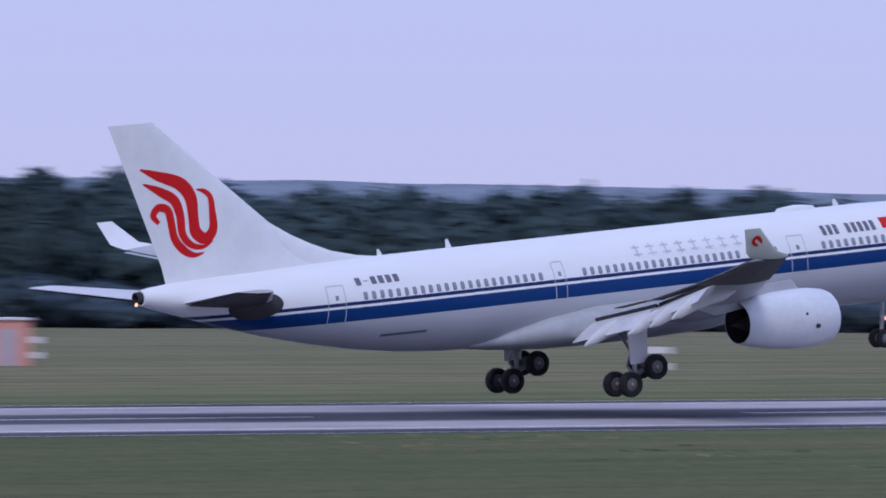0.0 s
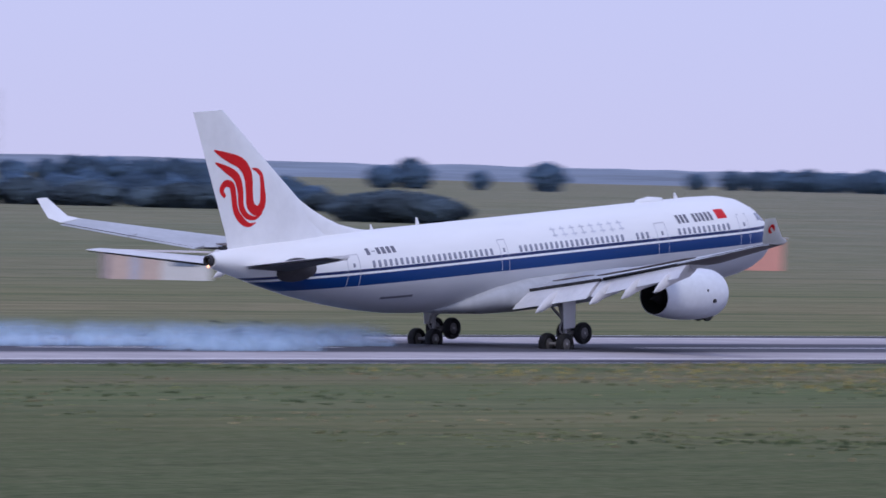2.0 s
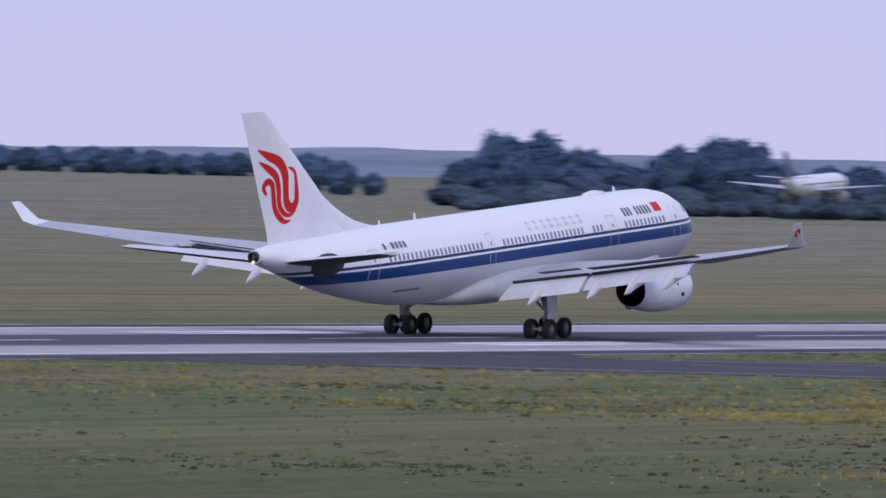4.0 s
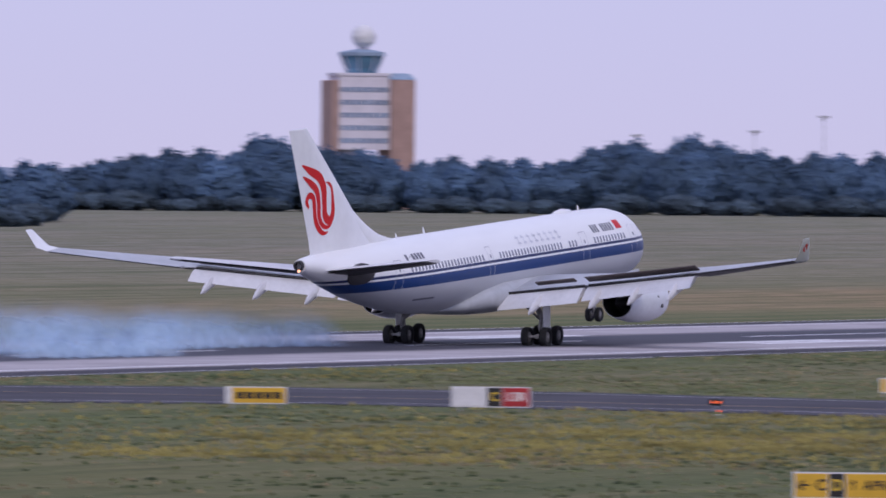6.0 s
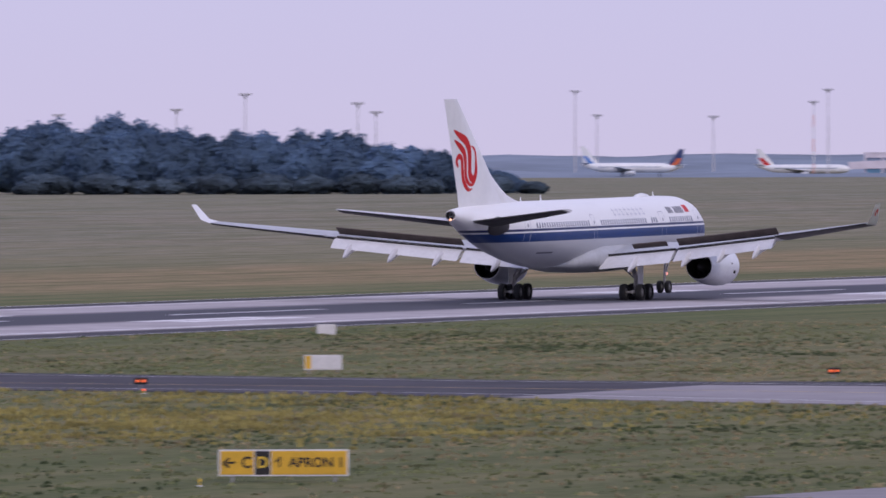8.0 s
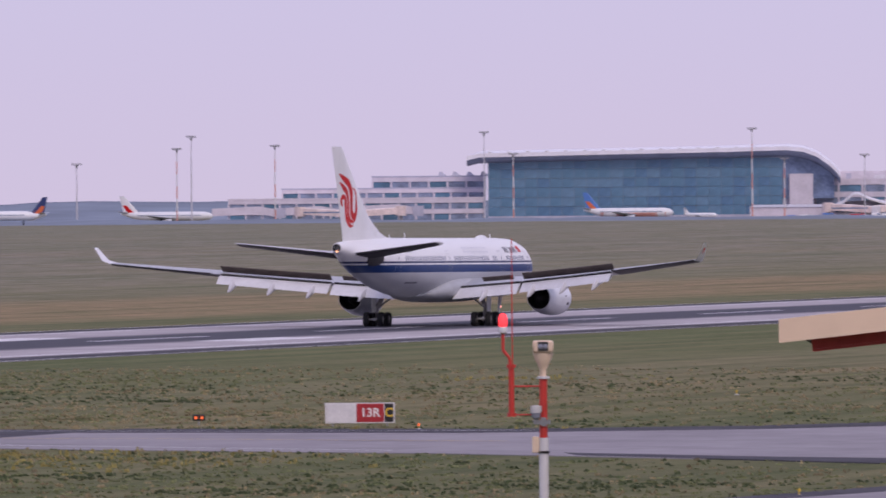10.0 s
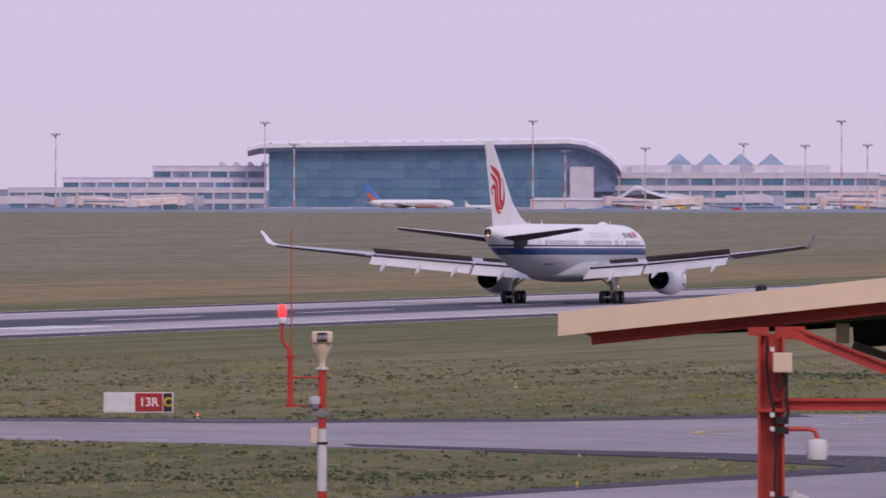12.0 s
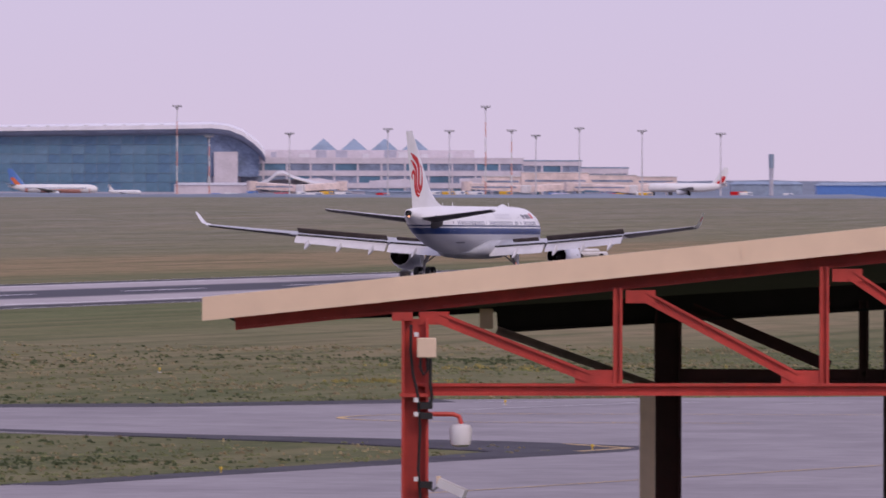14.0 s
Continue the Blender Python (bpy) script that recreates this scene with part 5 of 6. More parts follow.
    def wire(pts, r, name, mm, label=""):
        bm = bmesh.new()
        pts = [Vector(q) for q in pts]
        loops = []
        for i, q in enumerate(pts):
            d = (pts[min(i + 1, len(pts) - 1)] - pts[max(i - 1, 0)]).normalized()
            yv = Vector((0, 1, 0))
            side = yv.cross(d).normalized()
            loops.append([q + side * r * math.cos(math.pi * k / 4) + yv * r * math.sin(math.pi * k / 4) for k in range(8)])
        rings(bm, loops)
        part(name, bm, mm, c, label)
    cab = M["sign_black"]
    wire([(U(745), -.06, Z(633)), (U(744), -.06, Z(650)), (U(750), -.06, Z(664)), (U(757), -.06, Z(655)), (U(756), -.06, Z(633))], .012, "cable", cab, "hanging black cable")
    wire([(U(762), -.05, Z(634)), (U(762), -.05, Z(680)), (U(765), -.05, Z(705)), (U(760), -.05, Z(720))], .014, "cable", cab)
    wire([(U(728), -.02, Z(575)), (U(727), -.02, Z(620)), (U(731), -.02, Z(660)), (U(740), -.02, Z(700)), (U(744), -.02, Z(760)), (U(741), -.02, Z(830)), (U(746), -.02, Z(900))], .013, "cable", cab)
    for y in (592, 708, 733, 848):
        part("cable_clip", boxed(U(733), U(741), -.05, .0, Z(y + 4), Z(y - 4)), M["sign_white"], c, smooth=0)
    for y in (718, 736, 858):
        part("bracket", boxed(U(744), U(766), -.06, .04, Z(y + 6), Z(y - 6)), cab, c, smooth=0)
    wire([(U(757), -.03, Z(733)), (U(803), -.03, Z(733)), (U(813), -.03, Z(737)), (U(817), -.03, Z(750))], .02, "camera_arm", red, "bent red camera arm")
    zz = Z(752)
    part("dome_camera", lathe(bmesh.new(), [(zz - .19, .05), (zz - .17, .085), (zz - .03, .1), (zz, .08), (zz + .01, .02)], 18, "z"), M["sign_white"], c, "white dome camera housing", pose(U(816), -.03, 0))
    bm = beam(bmesh.new(), (U(778), -.08, Z(853)), (U(824), -.16, Z(873)), .09, .075)
    part("bullet_camera", bm, M["sign_white"], c, "white bullet camera tilted down", smooth=0)
    wire([(U(757), -.02, Z(862)), (U(768), -.05, Z(868)), (U(778), -.08, Z(857))], .012, "camera_arm", M["galv"])
    part("camera_mount", boxed(U(773), U(781), -.1, -.04, Z(856), Z(842)), M["beige"], c, smooth=0)
    part("roof_bird_spike", lathe(bmesh.new(), [(0, .05), (.05, .05), (.07, .02)], 8, "z"), M["sign_black"], c, at=pose(U(717), .1, Z(top(717)) - .01))


make_canopy()


# ---- the control tower beyond the woods ----
M["brick"] = mat("brown_cladding", (0.40, 0.26, 0.22), 0.8, vary=0.08, scale=3)
# concrete and glazing are paler and bluer: haze put into their colours
M["concrete"] = mat("pale_concrete", (0.68, 0.63, 0.68), 0.85, vary=0.06, scale=5)
M["concrete_dark"] = mat("hazed_grey_concrete", (0.48, 0.48, 0.57), 0.85, vary=0.07, scale=5)
M["glass_teal"] = mat("teal_glazing", (0.12, 0.245, 0.36), 0.12, vary=0.2, scale=14, fine=3)
M["glass_dark"] = mat("hazed_dark_glazing", (0.26, 0.32, 0.44), 0.15, vary=0.2, scale=4)
M["roof_metal"] = mat("pale_roof_metal", (0.74, 0.72, 0.76), 0.45, 0.2, vary=0.06, scale=8)
M["teal_roof"] = mat("blue_grey_roof", (0.27, 0.35, 0.46), 0.6, vary=0.1, scale=5)


def make_tower():
    r, az = 2700.0, 64.535
    p = place(az, r)
    t = empty("control_tower", "tall brown and white airport control tower with a radome", "tower", at=pose(p.x, p.y, ground_z(p.x, p.y) - .3, 0, 0, -az + 14))
    z0 = 12.16 - 2.6
    k = r * math.pi / 180

    def zz(el):
        return z0 + el * k
    part("side_shaft", boxed(-10.3, -8.4, -6, 6, 0, zz(.51), bevel=.2), M["brick"], t, "brown stair shaft", smooth=0)
    part("side_shaft", boxed(5.2, 11.6, -7, 7, 0, zz(.515), bevel=.2), M["brick"], t, "brown lift shaft", smooth=0)
    part("core", boxed(-6.5, -3.2, -4, 4, 0, zz(.14)), M["concrete_dark"], t, smooth=0)
    part("office_block", boxed(-8.4, 5.2, -5.6, 5.6, zz(.13), zz(.535)), M["concrete"], t, "white office block between the shafts", smooth=0)
    for i in range(5):
        b = zz(.165 + i * .07)
        part("window_band", boxed(-8.2, 5.0, -5.66, -5.5, b, b + 1.3), M["glass_dark"], t, "dark window band", smooth=0)
        for j in range(9):
            part("mullion", boxed(-8.0 + j * 1.6, -7.75 + j * 1.6, -5.75, -5.6, b, b + 1.3), M["concrete"], t, smooth=0)
    part("parapet", boxed(-8.8, 5.4, -5.9, 5.9, zz(.535), zz(.55)), M["concrete"], t, smooth=0)
    part("shaft_roof", rings(bmesh.new(), [[(x, y, zz(.515)) for x, y in ((5.0, -7), (11.8, -7), (11.8, 7), (5.0, 7))], [(x, y, zz(.55)) for x, y in ((5.0, -5), (10.5, -5), (10.5, 5), (5.0, 5))]]), M["teal_roof"], t, smooth=0)
    bm = bmesh.new()
    n = 8
    rings(bm, [[(-1.0 + rr * math.cos(2 * math.pi * (i + .5) / n), rr * math.sin(2 * math.pi * (i + .5) / n), z) for i in range(n)] for rr, z in ((3.9, zz(.53)), (4.1, zz(.575)), (5.0, zz(.61)), (5.6, zz(.65)))])
    part("cab_glass", bm, M["glass_teal"], t, "slanted teal cab glazing", smooth=0)
    bm = bmesh.new()
    rings(bm, [[(-1.0 + rr * math.cos(2 * math.pi * (i + .5) / n), rr * math.sin(2 * math.pi * (i + .5) / n), z) for i in range(n)] for rr, z in ((6.0, zz(.645)), (6.0, zz(.665)), (2.5, zz(.68)))])
    part("cab_roof", bm, M["teal_roof"], t, "dark blue-green cab roof", smooth=0)
    for i in range(n):
        a = 2 * math.pi * (i + .5) / n
        part("cab_mullion", beam(bmesh.new(), (-1 + 4.15 * math.cos(a), 4.15 * math.sin(a), zz(.56)), (-1 + 5.65 * math.cos(a), 5.65 * math.sin(a), zz(.645)), .25, .25), M["concrete_dark"], t, smooth=0)
    part("radome_stem", tube(bmesh.new(), (-.6, 0, zz(.67)), (-.6, 0, zz(.70)), 1.4), M["concrete_dark"], t)
    bm = bmesh.new()
    bmesh.ops.create_icosphere(bm, subdivisions=2, radius=3.2)
    part("radome", bm, M["sign_white"], t, "white faceted radome ball", pose(-.6, 0, zz(.752)), smooth=0)


make_tower()


# ---- parked aircraft ----
def small_jet(at, label, tail, tail2, length=38.0, belly=None, accent=None, group="parked airliners", high_tail=False, fin=12.2, nacelle="nacelle"):
    """A narrow-body airliner; x forward."""
    L = length
    j = empty("parked_airliner", label, "airplane", group, at)
    bm = bmesh.new()
    n = 16
    prof = [(.5, .05, 3.6), (.488, .9, 3.7), (.46, 1.5, 3.75), (.40, 1.88, 3.8), (.2, 1.9, 3.8), (-.2, 1.9, 3.8), (-.32, 1.6, 4.05), (-.42, .9, 4.5), (-.49, .3, 4.9)]
    rings(bm, [[(x * L, r * math.cos(2 * math.pi * i / n), z + r * math.sin(2 * math.pi * i / n)) for i in range(n)] for x, r, z in prof])
    part("fuselage", bm, M["white"], j, "white fuselage")
    Yv = Vector((0, 1, 0))
    ft = fin if not high_tail else 9.5
    part("tail_fin", foil(bmesh.new(), [((-.30 * L, 0, 5.2), (-.46 * L, 0, 5.0), .5, Yv), ((-.45 * L, 0, ft), (-.505 * L, 0, ft), .25, Yv)]), tail, j, "coloured tail fin")
    part("fin_flash", foil(bmesh.new(), [((-.32 * L, 0, 5.0), (-.44 * L, 0, 4.9), .6, Yv), ((-.43 * L, 0, 8.6), (-.475 * L, 0, 8.3), .48, Yv)]), tail2, j, "lower colour flash of the fin")
    up = Vector((0, 0, 1))
    for s in (-1, 1):
        part("wing", foil(bmesh.new(), [((.10 * L, s * 1.5, 2.9), (-.1 * L, s * 1.5, 2.8), .8, up), ((-.09 * L, s * .44 * L, 4.1), (-.13 * L, s * .44 * L, 4.1), .2, up)]), M["wing"], j)
        tz = 5.4 if not high_tail else 9.4
        part("tailplane", foil(bmesh.new(), [((-.40 * L, s * .3, tz), (-.48 * L, s * .3, tz), .3, up), ((-.46 * L, s * .16 * L, tz + .4), (-.5 * L, s * .16 * L, tz + .4), .12, up)]), M["wing"], j)
        part("engine", lathe(bmesh.new(), [(-2, .5), (-1.5, .9), (1.2, 1.05), (1.9, .95), (1.9, .7), (0, .6)], 14), M[nacelle], j, at=pose(.04 * L, s * 5.0, 1.75))
        part("gear", boxed(-1.9, -1.1, s * 2.9 - .3, s * 2.9 + .3, 0, 2.6), M["tyre"], j, smooth=0)
    part("nose_gear", boxed(.36 * L, .36 * L + .6, -.25, .25, 0, 2.2), M["tyre"], j, smooth=0)
    if accent:
        part("belly_flash", rings(bmesh.new(), [[(x * L, r * math.cos(a), z + r * math.sin(a)) for a in [math.pi * (1.02 + .96 * i / 8) for i in range(9)]] for x, r, z in ((-.3, 1.7, 4.0), (-.1, 1.94, 3.8), (.25, 1.94, 3.8), (.42, 1.8, 3.78))], close=False, caps=False), accent, j, "coloured belly flash")
    part("window_strip", boxed(-.3 * L, .38 * L, -1.93, -1.8, 4.0, 4.25), M["glass_dark"], j, smooth=0)
    return j


TR, TAZ = 4400.0, 72.7


def tloc(u, v=0.0, z=0.0):
    """u metres to the right and v metres behind the glass hall's front, on the far apron."""
    m = Matrix.Translation(place(TAZ, TR)) @ pose(0, 0, 0, 0, 0, -TAZ)
    q = m @ Vector((u, v, 0))
    return Vector((q.x, q.y, 2.6 + z))


def tpose(u, v=0.0, z=0.0, turn=0.0):
    q = tloc(u, v, z)
    return pose(q.x, q.y, q.z, 0, 0, -TAZ + turn)


M["orange_paint"] = mat("orange_tail_paint", (0.72, 0.16, 0.05), 0.4, vary=0.05)
M["blue_paint"] = mat("blue_tail_paint", (0.09, 0.22, 0.55), 0.4, vary=0.05)
M["navy_paint"] = mat("navy_tail_paint", (0.03, 0.05, 0.16), 0.4, vary=0.05)
M["slate_paint"] = mat("slate_blue_tail_paint", (0.07, 0.10, 0.16), 0.5, vary=0.05)
M["pink_paint"] = mat("pale_red_flash_paint", (0.68, 0.33, 0.27), 0.4, vary=0.05)
small_jet(tpose(-3, -60, -1.0, -8), "white airliner with blue and orange tail by the glass hall", M["blue_paint"], M["orange_paint"], accent=M["pink_paint"])
small_jet(tpose(-195, -70, -1.0, -12), "white airliner with a red-striped tail parked at the pier", M["white"], M["red"], 40)
small_jet(tpose(-263, -60, -1.0, 174), "white airliner with a navy tail parked on the far apron", M["navy_paint"], M["orange_paint"], 36)
small_jet(tpose(262, -40, 0, 172), "white airliner with red flash on its tail", M["white"], M["red"], 36, group="parked airliners")
small_jet(tpose(27, -55, -.6, -8) @ Matrix.Scale(.52, 4), "small white jet with a high tail parked by the glass hall", M["white"], M["white"], 27, high_tail=True)
q = place(61.93, 1880)
small_jet(pose(q.x, q.y, ground_z(q.x, q.y) + 2.8, 0, -2, 10), "white airliner with a dark tail beyond the meadow", M["slate_paint"], M["slate_paint"], 34, group="", fin=10.4, nacelle="wing")
q = place(69.15, 4100)
small_jet(pose(q.x, q.y, ground_z(q.x, q.y), 0, 0, -70), "pale airliner parked on the far apron", M["white"], M["blue_paint"], 36)
q = place(65.02, 3000)
small_jet(pose(q.x, q.y, ground_z(q.x, q.y) + 3.2, 0, 0, -70), "airliner with a light blue tail behind the trees", M["blue_paint"], M["blue_paint"], 36)


# ---- terminals ----
def make_glass_hall():
    h = empty("glass_hall", "long glass terminal hall with a curved pale roof", "terminal", at=tpose(0))
    gz = 25.5
    part("hall_body", boxed(-62, 62, .5, 42, -2, gz + 2.0), M["concrete_dark"], h, smooth=0)
    steel = mat("facade_steel", (0.16, 0.25, 0.33), 0.5, vary=.1)
    # facade of single panes with mullions
    bm = boxed(-.001, 5.05, 0, .3, 0, 3.9)
    pane = [mesh_of("glass_pane", boxed(0, 5.05, 0, .35, 0, 3.9), mm, 0) for mm in (M["glass_teal"], mat("blue_glazing", (0.105, 0.215, 0.345), .1, vary=.2, scale=14), mat("grey_glazing", (0.14, 0.26, 0.375), .1, vary=.14, scale=14))]
    bm.free()
    rnd = random.Random(8)
    for i in range(24):
        for j in range(6):
            piece("glass_pane", rnd.choice((pane[0], pane[0], pane[1], pane[2])), h, pose(-62 + i * 5.17, .1 + rnd.uniform(0, .05), 1.5 + j * 4.0))
    for i in range(25):
        part("mullion", boxed(-62.1 + i * 5.17, -61.95 + i * 5.17, -.05, .2, 0, gz), steel, h, smooth=0)
    for j in range(4):
        part("rail", boxed(-62, 62, -.03, .2, 1.3 + j * 8, 1.5 + j * 8), steel, h, smooth=0)
    part("plinth", boxed(-62, 62, -.4, .4, -2, 1.5), M["concrete_dark"], h, smooth=0)
    # roof with a rounded right end
    prof = [(-71, 26.9), (-66, 28.1), (40, 29.6), (64, 30.1), (71, 29.3), (77, 27.0), (82, 23.4), (85, 20.4), (86.5, 18.0)]
    bm = bmesh.new()
    rings(bm, [[(u, -6, z), (u + (1 if i else 3), 44, z + 1.2), (u + (1 if i else 3), 44, z - .5), (u, -6, z - 1.7)] for i, (u, z) in enumerate(prof)])
    part("hall_roof", bm, mat("white_roof_edge", (0.86, 0.84, 0.88), .5, vary=.05, scale=6), h, "pale curved metal roof", smooth=30)
    bm = bmesh.new()
    rings(bm, [[(u, -5.6, z - 1.72), (u, .4, z - 1.72), (u, .4, z - 4.2), (u, -4.0, z - 3.2)] for u, z in prof])
    part("roof_soffit", bm, mat("blue_grey_soffit", (0.30, 0.34, 0.46), .7, vary=.08, scale=6), h, "dark soffit under the roof edge", smooth=0)
    for i in range(14):
        part("roof_rib", boxed(-62 + i * 8, -60.5 + i * 8, -5.8, -3, 28.25 + i * .1, 28.75 + i * .1), M["sign_white"], h, smooth=0)
    part("end_gable", rings(bmesh.new(), [[(62, v, 8), (84, v, 8), (84, v, 19), (81, v, 22.4), (76.5, v, 25.4), (71, v, 27.5), (62, v, 28.2)] for v in (1.0, 9.5)]), mat("blue_gable_glazing", (0.20, 0.27, 0.42), .2, vary=.2, scale=6), h, "glazed gable under the curved roof end", smooth=0)
    part("end_wall", boxed(62, 75, 2, 40, -2, 8), M["concrete_dark"], h, "grey end wall", smooth=0)
    part("end_block", boxed(65, 75, -1, 2, -2, 18.5), M["concrete"], h, smooth=0)


make_glass_hall()


def storey_block(name, u0, u1, v, z0, floors, fh, label, bay=7.0, depth=30, roof=None, wall=None):
    """A concrete building with recessed window bands, columns and a parapet."""
    b = empty(name, label, "terminal", at=tpose(0))
    H = z0 + floors * fh
    part("wall", boxed(u0, u1, v, v + depth, z0 - 3, H), wall or M["concrete_dark"], b, smooth=0)
    for k in range(floors):
        z = z0 + k * fh
        part("floor_band", boxed(u0 - .2, u1 + .2, v - .5, v, z + fh * .62, z + fh), M["concrete"], b, "pale floor band", smooth=0)
        n = max(1, int((u1 - u0) / bay))
        for i in range(n):
            a0 = u0 + (u1 - u0) * i / n
            a1 = u0 + (u1 - u0) * (i + 1) / n
            part("window", boxed(a0 + .5, a1 - .5, v - .08, v + .02, z + fh * .08, z + fh * .6), M["glass_dark"] if (i + k) % 3 else M["glass_teal"], b, smooth=0)
            part("column", boxed(a0 - .35, a0 + .35, v - .5, v, z, z + fh * .62), M["concrete"], b, smooth=0)
    part("parapet", boxed(u0 - .4, u1 + .4, v - .6, v + depth, H, H + .6), roof or M["concrete"], b, smooth=0)
    return b


storey_block("pier_building", -172, -64, 4, 0, 2, 4.6, "long low pier with window bands")
storey_block("upper_terminal", -150, -64, 26, 9.2, 1, 4.2, "set-back upper floor of the pier", roof=M["concrete_dark"])
b = storey_block("step_block", -112, -64, 40, 13.4, 1, 5.0, "grey stepped roof block of the pier", roof=M["concrete_dark"])
for i in range(4):
    part("roof_vent", rings(bmesh.new(), [[(u, y, z) for u, y in ((-84 + i * 6, 42), (-80.5 + i * 6, 42), (-80.5 + i * 6, 50), (-84 + i * 6, 50))] if z < 19.5 else [(u, y, z) for u, y in ((-83.5 + i * 6, 43), (-82.5 + i * 6, 43), (-82.5 + i * 6, 49), (-83.5 + i * 6, 49))] for z in (18.9, 20.6)]), M["concrete_dark"], b, smooth=0)
b = storey_block("main_terminal", 76, 196, 10, 0, 3, 5.2, "broad pale terminal with three storeys of windows", bay=10.0, depth=50)
part("roof_storey", boxed(84, 176, 24, 55, 15.6, 19.4), M["concrete"], b, smooth=0)
for i in range(4):
    u = 112 + i * 13
    part("roof_pyramid", rings(bmesh.new(), [[(u - 5.5, 26, 19.4), (u + 5.5, 26, 19.4), (u + 5.5, 37, 19.4), (u - 5.5, 37, 19.4)], [(u - .2, 31, 24.2), (u + .2, 31, 24.2), (u + .2, 31.4, 24.2), (u - .2, 31.4, 24.2)]]), M["teal_roof"], b, "blue-grey pyramid roof light", smooth=0)
rnd4 = random.Random(4)
for i in range(10):
    u = 80 + i * 9 + rnd4.uniform(0, 4)
    part("roof_plant", boxed(u, u + rnd4.uniform(2, 5), 12, 18, 15.6, 15.6 + rnd4.uniform(1.5, 4.0)), rnd4.choice((M["concrete"], M["concrete_dark"], M["roof_metal"])), b, smooth=0)
M["blue_wall"] = mat("blue_grey_cladding", (0.38, 0.44, 0.58), .7, vary=.08, scale=5)
storey_block("end_terminal", 196, 221, 16, 0, 3, 4.9, "blue-grey stepped end of the terminal", depth=30, roof=M["teal_roof"], wall=M["blue_wall"])
storey_block("end_annex", 221, 241, 20, 0, 2, 5.9, "lower blue-grey end block of the terminal", depth=20, roof=M["teal_roof"], wall=M["blue_wall"])


def bridge(u0, u1, z, v=-20, label="pale passenger bridge on legs"):
    b = empty("passenger_bridge", label, "bridge", "passenger bridges", tpose(0))
    bm = rings(bmesh.new(), [[(u, v + y, zz) for y, zz in ((-1.6, z + dz), (1.6, z + dz), (1.6, z + dz + 3.2), (-1.6, z + dz + 3.2))] for u, dz in ((u0, 0), (u0 + (u1 - u0) * .7, .8), (u1, -.6))])
    part("tunnel", bm, M["concrete"], b, "pale tunnel", smooth=0)
    part("cab", boxed(u1 - 1.5, u1 + 3, v - 2.2, v + 2.2, z - 1, z + 3.3), M["concrete_dark"], b, smooth=0)
    for k in (.25, .75):
        u = u0 + (u1 - u0) * k
        part("leg", boxed(u - .5, u + .5, v - .6, v + .6, -2.5, z + .3), M["concrete_dark"], b, smooth=0)


for a in ((-150, -125, 2.5), (-120, -92, 3.0), (-178, -150, 2.5), (88, 118, 3.4), (130, 152, 3.2), (168, 205, 4.2), (205, 236, 4.2)):
    bridge(*a)
# low service buildings, wall and vehicles on the apron
for u0, u1, h, m, lab in ((48, 84, 5.5, "concrete", "pale low service shed with a shallow roof"), (84, 128, 2.6, "concrete_dark", "long grey apron wall"), (128, 200, 2.2, "teal_roof", "long blue-grey blast fence"), (282, 312, 6.5, "teal_roof", "blue hangar beyond the apron"), (318, 352, 6.0, "blue_paint", "blue hangar beyond the apron"), (366, 400, 7.5, "teal_roof", "dark blue shed beyond the apron")):
    b = empty("service_building", lab, "building", "apron buildings", tpose(0))
    part("wall", boxed(u0, u1, -28, -16, -2.5, h * .8), M[m], b, smooth=0)
    part("roof", rings(bmesh.new(), [[(u0 - .5, -28.5, h * .8), (u1 + .5, -28.5, h * .8), (u1 + .5, -15.5, h * .8), (u0 - .5, -15.5, h * .8)], [(u0 + 2, -23, h), (u1 - 2, -23, h), (u1 - 2, -21, h), (u0 + 2, -21, h)]]), M["roof_metal"] if m == "concrete" else M["teal_roof"], b, smooth=0)
for i in range(34):
    u = random.uniform(50, 330)
    v = empty("apron_vehicle", "small apron vehicle with dark windows", "vehicle", "apron vehicles", tpose(u, -48 + random.uniform(-6, 6), -.6, random.uniform(-20, 20)))
    l, hh = random.uniform(3.5, 8), random.uniform(1.6, 2.8)
    mm = random.choice((M["white"], M["white"], M["concrete"], M["red"], M["sign_yellow"], M["blue_paint"]))
    part("body", boxed(-l / 2, l / 2, -1.1, 1.1, .4, hh, bevel=.2), mm, v, smooth=0)
    part("window", boxed(l * .1, l * .46, -1.13, 1.13, hh * .6, hh * .88), M["glass_dark"], v, smooth=0)
    for k in (-.3, .3):
        part("wheel", tube(bmesh.new(), (l * k, -1.15, .4), (l * k, 1.15, .4), .4, n=10), M["tyre"], v)
# the apron in front of the terminals
bm = bmesh.new()
pts = [tloc(u, v, .06) for u, v in ((40, -70), (520, -120), (520, 100), (-420, 100), (-420, -30))]
bm.faces.new([bm.verts.new(p) for p in pts])
tagged(new("far_apron", mesh_of("far_apron", bm, M["taxiway"], 0)), "grey far apron before the terminals", "pavement", kind="structure")


# ---- passenger bridges before the terminal ----
M["bridge_cladding"] = mat("pale_bridge_cladding", (0.82, 0.68, 0.63), 0.6, vary=0.12, scale=5)


